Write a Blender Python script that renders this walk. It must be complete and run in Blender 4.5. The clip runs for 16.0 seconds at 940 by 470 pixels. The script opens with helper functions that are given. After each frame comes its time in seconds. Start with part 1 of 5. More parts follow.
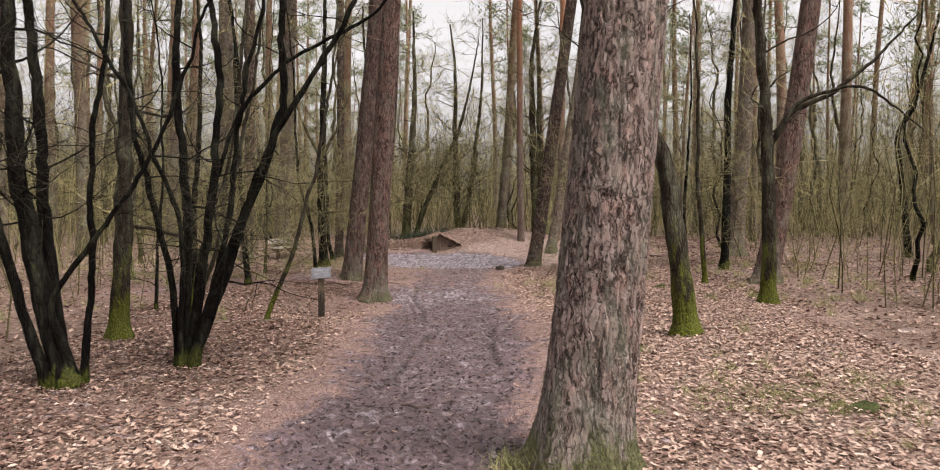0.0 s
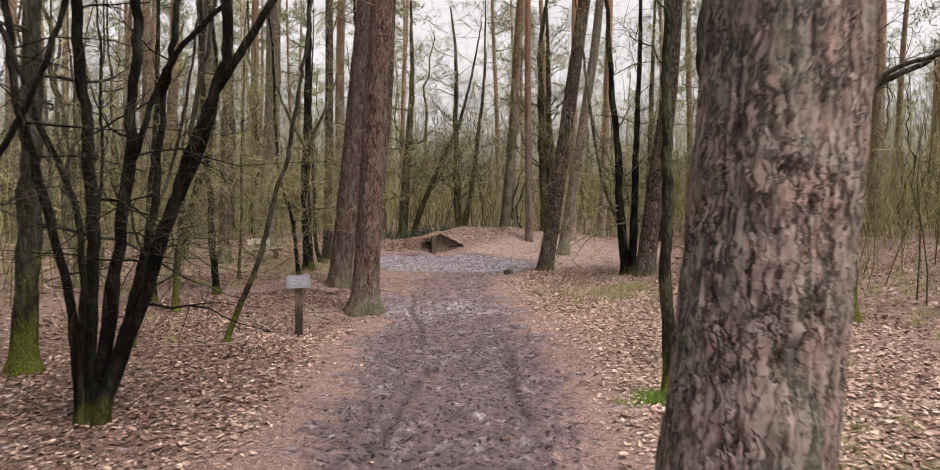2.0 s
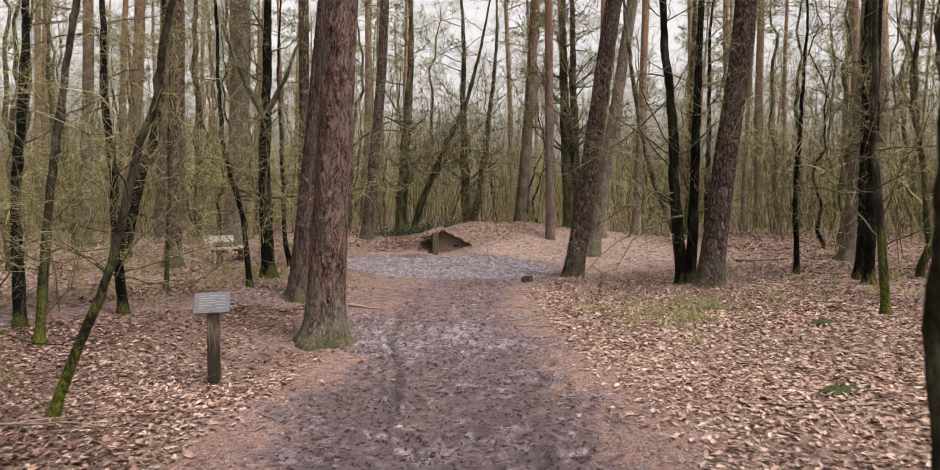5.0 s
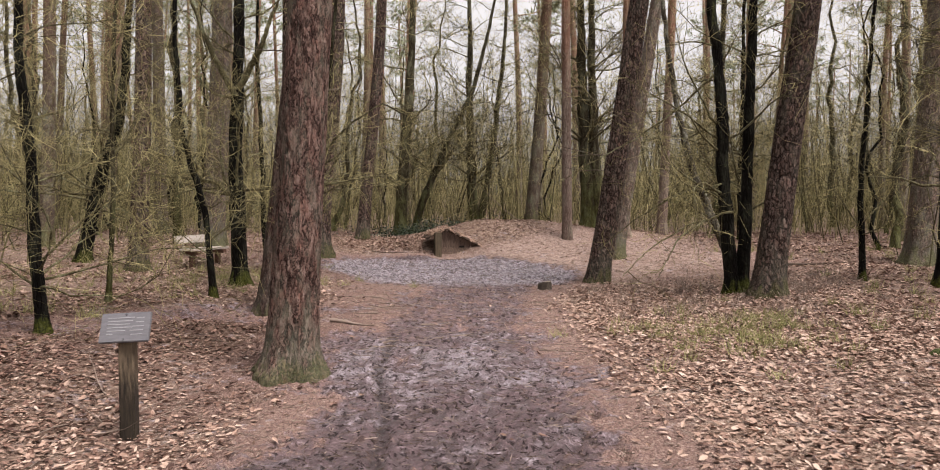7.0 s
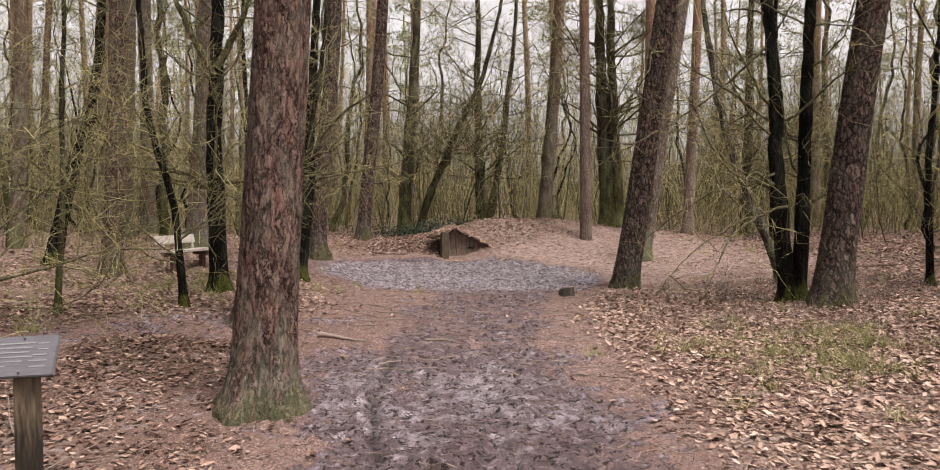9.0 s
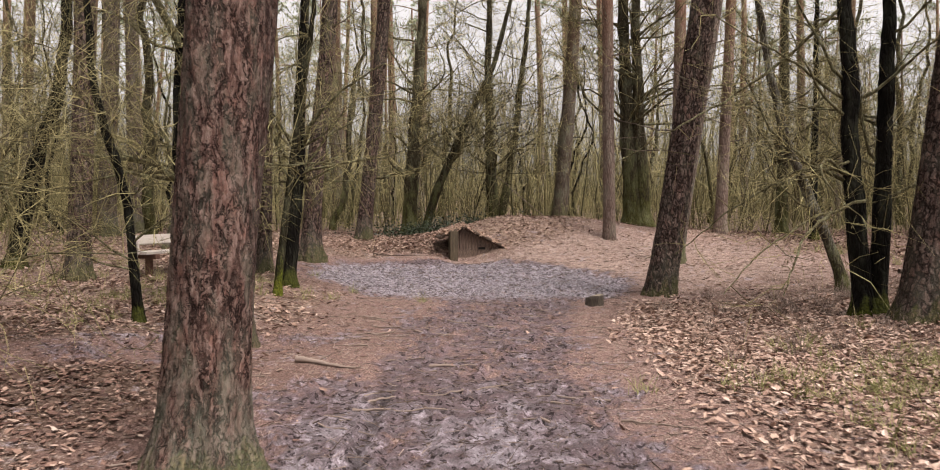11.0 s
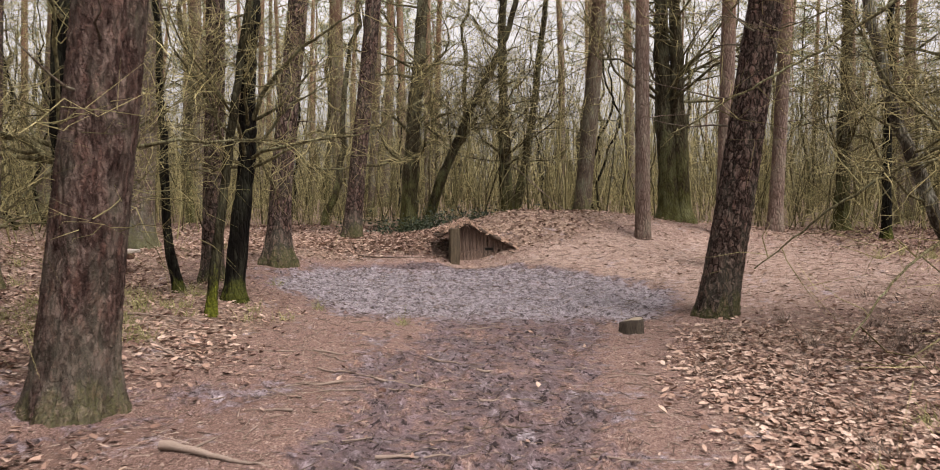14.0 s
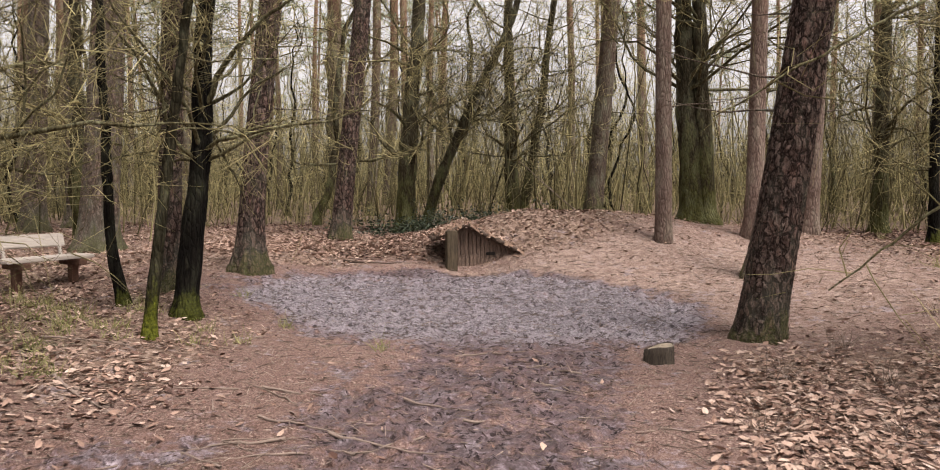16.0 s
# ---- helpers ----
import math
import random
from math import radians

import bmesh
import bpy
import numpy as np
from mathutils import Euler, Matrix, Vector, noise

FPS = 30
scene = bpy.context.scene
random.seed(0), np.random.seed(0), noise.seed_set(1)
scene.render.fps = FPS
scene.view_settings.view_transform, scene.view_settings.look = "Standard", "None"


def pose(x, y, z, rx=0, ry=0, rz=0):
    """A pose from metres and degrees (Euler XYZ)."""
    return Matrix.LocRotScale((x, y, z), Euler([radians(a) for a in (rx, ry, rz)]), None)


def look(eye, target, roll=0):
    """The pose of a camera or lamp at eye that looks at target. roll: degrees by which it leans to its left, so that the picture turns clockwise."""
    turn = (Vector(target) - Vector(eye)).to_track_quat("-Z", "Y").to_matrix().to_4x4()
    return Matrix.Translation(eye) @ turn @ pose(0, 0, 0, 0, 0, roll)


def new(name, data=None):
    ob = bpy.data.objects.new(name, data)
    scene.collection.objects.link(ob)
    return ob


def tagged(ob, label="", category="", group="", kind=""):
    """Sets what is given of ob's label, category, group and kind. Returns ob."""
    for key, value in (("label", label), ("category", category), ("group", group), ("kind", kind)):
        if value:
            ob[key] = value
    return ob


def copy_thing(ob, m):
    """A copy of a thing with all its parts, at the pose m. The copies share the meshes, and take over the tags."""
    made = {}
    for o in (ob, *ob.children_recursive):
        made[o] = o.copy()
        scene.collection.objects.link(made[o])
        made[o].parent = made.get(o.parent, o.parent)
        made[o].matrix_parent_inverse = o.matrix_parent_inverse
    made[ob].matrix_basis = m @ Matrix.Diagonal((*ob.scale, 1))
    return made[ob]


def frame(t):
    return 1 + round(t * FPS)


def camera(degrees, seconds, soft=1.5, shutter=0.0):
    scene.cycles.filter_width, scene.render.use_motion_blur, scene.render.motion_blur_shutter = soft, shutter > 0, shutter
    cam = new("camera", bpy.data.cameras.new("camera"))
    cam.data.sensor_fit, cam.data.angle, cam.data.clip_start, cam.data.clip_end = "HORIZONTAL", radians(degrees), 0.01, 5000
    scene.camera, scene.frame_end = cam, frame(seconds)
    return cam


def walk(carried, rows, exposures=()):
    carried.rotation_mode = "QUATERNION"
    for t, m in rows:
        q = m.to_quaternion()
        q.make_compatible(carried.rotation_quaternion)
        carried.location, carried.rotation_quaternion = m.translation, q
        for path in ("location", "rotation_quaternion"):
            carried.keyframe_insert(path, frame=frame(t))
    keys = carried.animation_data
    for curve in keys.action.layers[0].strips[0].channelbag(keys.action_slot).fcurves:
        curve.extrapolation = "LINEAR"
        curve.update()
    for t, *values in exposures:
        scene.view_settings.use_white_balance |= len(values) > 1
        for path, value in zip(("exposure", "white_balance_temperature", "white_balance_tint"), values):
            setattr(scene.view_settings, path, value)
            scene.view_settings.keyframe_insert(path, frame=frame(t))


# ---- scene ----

# ---- camera and walk ----
cam = camera(62.0, 16.0, soft=1.0, shutter=0.5)
ROWS = [
    (0, 0.583, 1.044, 1.941, 1.90, -2.28, 0.01),
    (0.5, 0.515, 1.630, 1.943, 1.84, -2.34, -0.00),
    (1, 0.443, 2.243, 1.934, 1.81, -2.39, 0.01),
    (1.5, 0.360, 2.921, 1.912, 1.74, -2.43, 0.01),
    (2, 0.324, 3.660, 1.888, 1.74, -2.44, -0.03),
    (2.5, 0.305, 4.435, 1.850, 1.82, -2.48, -0.01),
    (3, 0.275, 5.198, 1.811, 1.89, -2.51, -0.01),
    (3.5, 0.274, 5.970, 1.773, 2.00, -2.54, -0.01),
    (4, 0.281, 6.707, 1.739, 2.19, -2.58, -0.01),
    (6.5, 0.146, 9.881, 1.610, 2.90, -2.67, -0.03),
    (7, 0.098, 10.381, 1.576, 2.94, -2.66, -0.05),
    (7.5, 0.050, 10.815, 1.547, 3.03, -2.63, -0.02),
    (8, 0.002, 11.211, 1.521, 3.11, -2.64, 0.02),
    (8.5, -0.045, 11.591, 1.492, 3.21, -2.59, 0.06),
    (9, -0.083, 11.981, 1.463, 3.33, -2.54, 0.05),
    (11.5, -0.238, 14.076, 1.403, 4.16, -2.73, 0.09),
    (12, -0.240, 14.535, 1.396, 4.35, -2.81, 0.10),
    (12.5, -0.224, 14.992, 1.392, 4.59, -2.90, 0.06),
    (13, -0.190, 15.431, 1.391, 4.90, -3.03, 0.06),
    (13.5, -0.161, 15.872, 1.392, 5.21, -3.15, 0.04),
    (14, -0.145, 16.281, 1.388, 5.49, -3.25, -0.00),
    (14.5, -0.139, 16.670, 1.388, 5.74, -3.32, -0.03),
    (15, -0.141, 17.047, 1.395, 5.92, -3.43, -0.07),
    (15.5, -0.134, 17.389, 1.393, 6.06, -3.47, -0.13),
    (16, -0.139, 17.698, 1.379, 6.15, -3.39, -0.12),
]
walk(cam, [(t, pose(x, y, z, 90 + pitch, roll, yaw)) for t, x, y, z, yaw, pitch, roll in ROWS],
     exposures=[(0.0, 1.66, 6700, 14), (9.0, 1.68, 6850, 15), (16.0, 1.72, 6900, 15)])

# ---- overcast daylight ----
SUN_ELEV, SUN_AZ = 62.0, 128.0
world = bpy.data.worlds.new("overcast_sky")
scene.world = world
world.use_nodes = True
wn, wl = world.node_tree.nodes, world.node_tree.links
sky = wn.new("ShaderNodeTexSky")
sky.sky_type = "NISHITA"
sky.sun_disc = False
sky.sun_elevation, sky.sun_rotation = radians(SUN_ELEV), radians(SUN_AZ)
sky.air_density, sky.dust_density, sky.ozone_density = 1.0, 4.0, 1.0
hue = wn.new("ShaderNodeHueSaturation")
hue.inputs["Saturation"].default_value = 0.06
wl.new(sky.outputs[0], hue.inputs["Color"])
wl.new(hue.outputs[0], wn["Background"].inputs["Color"])
wn["Background"].inputs["Strength"].default_value = 0.08
sun_data = bpy.data.lights.new("sun", "SUN")
sun_data.energy, sun_data.angle, sun_data.color = 1.5, radians(24), (1.0, 0.96, 0.91)
sun = new("sun", sun_data)
el, az = radians(SUN_ELEV), radians(SUN_AZ)
sun.matrix_world = look((0, 0, 60), Vector((0, 0, 60)) - Vector((math.sin(az) * math.cos(el), math.cos(az) * math.cos(el), math.sin(el))))

# ---- materials ----


def material(name, rough=0.9, spec=0.3):
    m = bpy.data.materials.new(name)
    m.use_nodes = True
    b = m.node_tree.nodes["Principled BSDF"]
    b.inputs["Roughness"].default_value = rough
    b.inputs["Specular IOR Level"].default_value = spec
    return m, m.node_tree.nodes, m.node_tree.links, b


def tex_noise(n, l, scale, detail=5.0, coord=None, rough=0.6, stretch=None):
    t = n.new("ShaderNodeTexNoise")
    t.inputs["Scale"].default_value, t.inputs["Detail"].default_value, t.inputs["Roughness"].default_value = scale, detail, rough
    if coord is not None:
        if stretch:
            mp = n.new("ShaderNodeMapping")
            mp.inputs["Scale"].default_value = stretch
            l.new(coord, mp.inputs["Vector"])
            coord = mp.outputs[0]
        l.new(coord, t.inputs["Vector"])
    return t.outputs["Fac"]


def ramp(n, l, fac, *stops):
    r = n.new("ShaderNodeValToRGB")
    while len(r.color_ramp.elements) < len(stops):
        r.color_ramp.elements.new(0.5)
    for e, (p, c) in zip(r.color_ramp.elements, stops):
        e.position, e.color = p, (*c, 1)
    l.new(fac, r.inputs[0])
    return r.outputs[0]


def span(n, l, v, a, b, c=0.0, d=1.0):
    m = n.new("ShaderNodeMapRange")
    for k, val in zip(("From Min", "From Max", "To Min", "To Max"), (a, b, c, d)):
        m.inputs[k].default_value = val
    l.new(v, m.inputs["Value"])
    return m.outputs[0]


def arith(n, l, op, a, b):
    m = n.new("ShaderNodeMath")
    m.operation = op
    for i, v in enumerate((a, b)):
        if isinstance(v, (int, float)):
            m.inputs[i].default_value = v
        else:
            l.new(v, m.inputs[i])
    return m.outputs[0]


def blend(n, l, fac, a, b):
    m = n.new("ShaderNodeMix")
    m.data_type = "RGBA"
    for k, v in ((0, fac), (6, a), (7, b)):
        if isinstance(v, tuple):
            m.inputs[k].default_value = (*v, 1)
        elif isinstance(v, (int, float)):
            m.inputs[k].default_value = v
        else:
            l.new(v, m.inputs[k])
    return m.outputs[2]


def bump(n, l, b, height, strength, dist):
    k = n.new("ShaderNodeBump")
    k.inputs["Strength"].default_value, k.inputs["Distance"].default_value = strength, dist
    l.new(height, k.inputs["Height"])
    l.new(k.outputs[0], b.inputs["Normal"])


def bark_material(name, dark, mid, pale, moss=0.0, moss_top=1.0, algae=0.0, scale=1.0, plates=False, red_top=0.0, cleft=0.09, long=0.26, cell=24, net=0.0):
    m, n, l, b = material(name, 0.95, 0.08)
    tc, oi = n.new("ShaderNodeTexCoord"), n.new("ShaderNodeObjectInfo")
    pos = tc.outputs["Object"]
    fine = tex_noise(n, l, 60 * scale, 6, pos, 0.7, (1, 1, 0.35))
    big = tex_noise(n, l, 7 * scale, 4, pos, 0.6, (1, 1, 0.3))
    if plates:
        at = n.new("ShaderNodeAttribute")
        at.attribute_name = "bark"
        sep = n.new("ShaderNodeSeparateColor")
        l.new(at.outputs["Color"], sep.inputs[0])
        # ragged flakes drawn out along the trunk, cracked mostly lengthwise
        wn_ = n.new("ShaderNodeTexNoise")
        wn_.inputs["Scale"].default_value, wn_.inputs["Detail"].default_value = 11, 5
        l.new(pos, wn_.inputs["Vector"])
        sub_ = n.new("ShaderNodeVectorMath")
        sub_.operation = "MULTIPLY_ADD"
        l.new(wn_.outputs["Color"], sub_.inputs[0])
        sub_.inputs[1].default_value = (0.10, 0.10, 0.24)
        l.new(pos, sub_.inputs[2])
        mp = n.new("ShaderNodeMapping")
        mp.inputs["Scale"].default_value = (1, 1, long)
        l.new(sub_.outputs[0], mp.inputs["Vector"])
        vc, vf = n.new("ShaderNodeTexVoronoi"), n.new("ShaderNodeTexVoronoi")
        for q_, k_ in ((vc, cell), (vf, 2.5 * cell)):
            q_.inputs["Scale"].default_value = k_ * scale
            l.new(mp.outputs[0], q_.inputs["Vector"])
        split_, split2 = n.new("ShaderNodeSeparateColor"), n.new("ShaderNodeSeparateColor")
        l.new(vc.outputs["Color"], split_.inputs[0])
        l.new(vf.outputs["Color"], split2.inputs[0])
        streak = tex_noise(n, l, 46, 5, pos, 0.7, (1, 1, 0.14))
        patch = tex_noise(n, l, 9, 4, pos, 0.6, (1, 1, 0.5))
        # shadows of short notches, drawn as dark specks in the colour only
        notch_shade = span(n, l, tex_noise(n, l, 34, 3, pos, 0.6, (0.7, 0.7, 1.7)), 0.62, 0.68)
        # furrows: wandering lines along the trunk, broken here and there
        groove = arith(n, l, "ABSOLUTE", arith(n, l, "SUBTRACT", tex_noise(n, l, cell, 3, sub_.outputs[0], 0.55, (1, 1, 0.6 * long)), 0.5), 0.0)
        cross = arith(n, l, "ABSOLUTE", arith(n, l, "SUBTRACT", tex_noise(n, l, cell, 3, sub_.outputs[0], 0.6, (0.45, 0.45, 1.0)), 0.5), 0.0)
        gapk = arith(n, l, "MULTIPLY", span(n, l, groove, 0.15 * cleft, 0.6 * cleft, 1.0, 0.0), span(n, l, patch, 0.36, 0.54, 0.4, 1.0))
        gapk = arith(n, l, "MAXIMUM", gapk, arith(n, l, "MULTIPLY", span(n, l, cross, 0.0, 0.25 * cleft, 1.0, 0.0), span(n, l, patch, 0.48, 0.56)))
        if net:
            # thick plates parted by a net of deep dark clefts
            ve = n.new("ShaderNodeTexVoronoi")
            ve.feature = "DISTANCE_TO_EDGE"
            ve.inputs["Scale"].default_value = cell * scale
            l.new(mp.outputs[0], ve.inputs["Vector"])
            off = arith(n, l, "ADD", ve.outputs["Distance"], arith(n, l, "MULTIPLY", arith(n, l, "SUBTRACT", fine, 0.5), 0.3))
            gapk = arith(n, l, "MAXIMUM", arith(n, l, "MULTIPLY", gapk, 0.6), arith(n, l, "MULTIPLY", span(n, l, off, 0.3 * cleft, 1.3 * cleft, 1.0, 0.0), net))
        tone = arith(n, l, "ADD", arith(n, l, "ADD", arith(n, l, "MULTIPLY", split_.outputs[0], 0.1), arith(n, l, "MULTIPLY", split2.outputs[1], 0.12)), arith(n, l, "ADD", arith(n, l, "MULTIPLY", sep.outputs[0], 0.12), arith(n, l, "ADD", arith(n, l, "MULTIPLY", fine, 0.28), arith(n, l, "MULTIPLY", streak, 0.45))))
        low_tone = tuple(0.35 * c_ + 0.65 * d_ for c_, d_ in zip(mid, dark))
        col = ramp(n, l, tone, (0.33, low_tone), (0.48, mid), (0.70, pale))
        warm = tuple(c_ * k_ for c_, k_ in zip(pale, (1.12, 0.84, 0.78)))
        col = blend(n, l, arith(n, l, "MULTIPLY", span(n, l, tex_noise(n, l, 13, 5, pos, 0.7, (1, 1, 0.4)), 0.52, 0.64), 0.45), col, warm)
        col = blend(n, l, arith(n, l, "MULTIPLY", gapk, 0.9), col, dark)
        col = blend(n, l, arith(n, l, "MULTIPLY", notch_shade, 0.6), col, dark)
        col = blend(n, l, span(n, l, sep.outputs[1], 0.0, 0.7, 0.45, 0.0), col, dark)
        hgt = arith(n, l, "ADD", arith(n, l, "SUBTRACT", arith(n, l, "MULTIPLY", streak, 0.6), arith(n, l, "MULTIPLY", gapk, 0.7)), arith(n, l, "ADD", arith(n, l, "MULTIPLY", split2.outputs[1], 0.4), arith(n, l, "ADD", arith(n, l, "MULTIPLY", split_.outputs[0], 0.35), arith(n, l, "MULTIPLY", fine, 0.35))))
    else:
        v = n.new("ShaderNodeTexVoronoi")
        v.feature = "DISTANCE_TO_EDGE"
        v.inputs["Scale"].default_value = 22 * scale
        mp = n.new("ShaderNodeMapping")
        mp.inputs["Scale"].default_value = (1, 1, 0.3)
        l.new(pos, mp.inputs["Vector"])
        l.new(mp.outputs[0], v.inputs["Vector"])
        crack = span(n, l, v.outputs["Distance"], 0.0, 0.25)
        tone = arith(n, l, "ADD", arith(n, l, "MULTIPLY", big, 0.5), arith(n, l, "MULTIPLY", fine, 0.5))
        col = ramp(n, l, tone, (0.32, dark), (0.5, mid), (0.68, pale))
        col = blend(n, l, span(n, l, crack, 0, 0.5, 0.6, 0.0), col, dark)
        hgt = arith(n, l, "ADD", arith(n, l, "MULTIPLY", crack, 0.7), arith(n, l, "MULTIPLY", fine, 0.4))
    sx = n.new("ShaderNodeSeparateXYZ")
    l.new(pos, sx.inputs[0])
    if red_top:
        up = arith(n, l, "MULTIPLY", span(n, l, sx.outputs[2], 3.0, 8.0), red_top)
        col = blend(n, l, up, col, ramp(n, l, fine, (0.3, (0.24, 0.10, 0.055)), (0.7, (0.46, 0.24, 0.15))))
    if algae:
        a = arith(n, l, "MULTIPLY", span(n, l, big, 0.47, 0.66), algae)
        if plates:
            foot = arith(n, l, "ADD", span(n, l, sx.outputs[2], 0.1, 1.5, 0.75, 0.0), arith(n, l, "MULTIPLY", arith(n, l, "SUBTRACT", big, 0.5), 2.4))
            a = arith(n, l, "MAXIMUM", a, span(n, l, foot, 0.3, 0.8, 0.0, min(0.5, 1.2 * algae)))
        col = blend(n, l, a, col, (0.17, 0.178, 0.14) if plates else (0.20, 0.23, 0.16))
    if moss:
        low = span(n, l, sx.outputs[2], 0.0, moss_top, 1.0, 0.0)
        k = span(n, l, arith(n, l, "ADD", low, arith(n, l, "ADD", arith(n, l, "MULTIPLY", arith(n, l, "SUBTRACT", big, 0.5), 2.6), arith(n, l, "MULTIPLY", arith(n, l, "SUBTRACT", fine, 0.5), 0.9))), 0.38, 0.72, 0.0, moss)
        green = ramp(n, l, tex_noise(n, l, 45, 4, pos), (0.3, (0.02, 0.024, 0.004)), (0.7, (0.135, 0.15, 0.018)))
        col = blend(n, l, k, col, green)
    shade = n.new("ShaderNodeHueSaturation")
    l.new(span(n, l, oi.outputs["Random"], 0, 1, 0.8, 1.2), shade.inputs["Value"])
    l.new(col, shade.inputs["Color"])
    l.new(shade.outputs[0], b.inputs["Base Color"])
    bump(n, l, b, hgt, 1.0, 0.018 if plates else 0.014)
    return m


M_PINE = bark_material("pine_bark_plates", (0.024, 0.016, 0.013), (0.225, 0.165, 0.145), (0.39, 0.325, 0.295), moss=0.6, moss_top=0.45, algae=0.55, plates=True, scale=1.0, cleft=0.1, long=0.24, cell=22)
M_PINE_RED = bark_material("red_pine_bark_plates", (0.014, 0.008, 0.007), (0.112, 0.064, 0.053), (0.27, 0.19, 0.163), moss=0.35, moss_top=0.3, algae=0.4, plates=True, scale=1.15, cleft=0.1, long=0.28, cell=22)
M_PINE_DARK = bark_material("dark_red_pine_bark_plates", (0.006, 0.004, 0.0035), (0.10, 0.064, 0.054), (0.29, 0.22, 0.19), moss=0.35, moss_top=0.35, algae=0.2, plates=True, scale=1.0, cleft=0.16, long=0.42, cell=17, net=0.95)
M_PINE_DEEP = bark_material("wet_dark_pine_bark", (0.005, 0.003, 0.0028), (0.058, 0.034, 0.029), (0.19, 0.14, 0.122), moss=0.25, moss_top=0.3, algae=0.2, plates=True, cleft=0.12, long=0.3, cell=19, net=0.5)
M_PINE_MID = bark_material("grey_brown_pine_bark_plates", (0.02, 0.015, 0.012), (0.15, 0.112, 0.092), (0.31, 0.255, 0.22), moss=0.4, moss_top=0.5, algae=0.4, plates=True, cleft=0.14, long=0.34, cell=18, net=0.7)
M_PINE_FAR = bark_material("distant_pine_bark", (0.045, 0.034, 0.027), (0.13, 0.10, 0.08), (0.25, 0.205, 0.165), moss=0.4, moss_top=1.0, algae=0.4, red_top=0.35)
M_PINE_ORANGE = bark_material("orange_pine_bark", (0.07, 0.045, 0.037), (0.2, 0.145, 0.122), (0.33, 0.255, 0.22), algae=0.25, red_top=0.9)
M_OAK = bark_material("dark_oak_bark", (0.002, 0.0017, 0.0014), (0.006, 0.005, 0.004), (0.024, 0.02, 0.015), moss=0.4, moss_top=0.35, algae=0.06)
M_MOSSY = bark_material("mossy_oak_bark", (0.010, 0.008, 0.006), (0.034, 0.027, 0.019), (0.085, 0.07, 0.05), moss=0.8, moss_top=1.7, algae=0.2)
M_GREY = bark_material("grey_green_bark", (0.012, 0.010, 0.006), (0.055, 0.046, 0.029), (0.17, 0.142, 0.085), moss=0.35, moss_top=2.4, algae=0.3)
# sky light on the farther branches, put into a paler bark colour
M_BRANCH = bark_material("skylit_lichened_bark", (0.022, 0.019, 0.010), (0.105, 0.091, 0.049), (0.30, 0.27, 0.15), algae=0.3)
M_SAPLING = bark_material("sapling_bark", (0.006, 0.005, 0.003), (0.022, 0.019, 0.011), (0.07, 0.06, 0.035), moss=0.9, moss_top=0.7, algae=0.1)
M_BIRCH = bark_material("flaking_birch_bark", (0.02, 0.016, 0.013), (0.065, 0.055, 0.042), (0.42, 0.39, 0.35), moss=0.4, moss_top=1.0, algae=0.3)


def plain(name, a, b_, rough=0.9, scale=20.0, bumps=0.4, island=False, spec=0.3, dist=0.01, stretch=None):
    m, n, l, b = material(name, rough, spec)
    tc = n.new("ShaderNodeTexCoord")
    f = tex_noise(n, l, scale, 6, tc.outputs["Object"], 0.65, stretch)
    if island:
        geo = n.new("ShaderNodeNewGeometry")
        f2 = arith(n, l, "ADD", arith(n, l, "MULTIPLY", geo.outputs["Random Per Island"], 0.75), arith(n, l, "MULTIPLY", f, 0.25))
    else:
        f2 = f
    if island:
        between = tuple(0.6 * p_ + 0.4 * q_ for p_, q_ in zip(a, b_))
        col = ramp(n, l, f2, (0.05, a), (0.55, between), (0.95, b_))
    else:
        col = ramp(n, l, f2, (0.25, a), (0.75, b_))
    l.new(col, b.inputs["Base Color"])
    if bumps:
        bump(n, l, b, f, bumps, dist)
    return m


# the pale end of these tones stands in for sky light on twigs
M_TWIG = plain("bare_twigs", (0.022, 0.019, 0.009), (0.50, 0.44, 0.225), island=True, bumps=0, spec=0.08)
M_TWIG_DARK = plain("dark_near_twigs", (0.006, 0.005, 0.004), (0.09, 0.078, 0.052), island=True, bumps=0, spec=0.08)
M_STEM = plain("thin_dark_stems", (0.009, 0.008, 0.004), (0.34, 0.30, 0.155), island=True, bumps=0, spec=0.08)
# the far wood's bright haze is put into these raised olive tones
M_FAR = plain("distant_stems", (0.014, 0.012, 0.006), (0.55, 0.485, 0.24), island=True, bumps=0, spec=0.08)
M_NEEDLE = plain("pine_needles", (0.10, 0.125, 0.06), (0.36, 0.39, 0.25), island=True, bumps=0, rough=0.7)
M_STICK = plain("fallen_sticks", (0.09, 0.062, 0.05), (0.38, 0.30, 0.255), island=True, bumps=0.7, scale=60)
M_LUSH = plain("fresh_green_grass", (0.05, 0.10, 0.012), (0.17, 0.26, 0.04), island=True, bumps=0)
M_GRASS = plain("pale_green_grass", (0.12, 0.13, 0.04), (0.44, 0.40, 0.2), island=True, bumps=0)
M_MOSS = plain("green_moss", (0.015, 0.02, 0.005), (0.06, 0.07, 0.016), scale=60, bumps=0.9, dist=0.02)
M_BUSH = plain("dark_evergreen_leaves", (0.010, 0.02, 0.010), (0.05, 0.068, 0.036), island=True, bumps=0, rough=0.45)
M_POST = plain("weathered_post_wood", (0.02, 0.015, 0.010), (0.145, 0.112, 0.074), scale=14, stretch=(3, 3, 0.4), bumps=0.7)
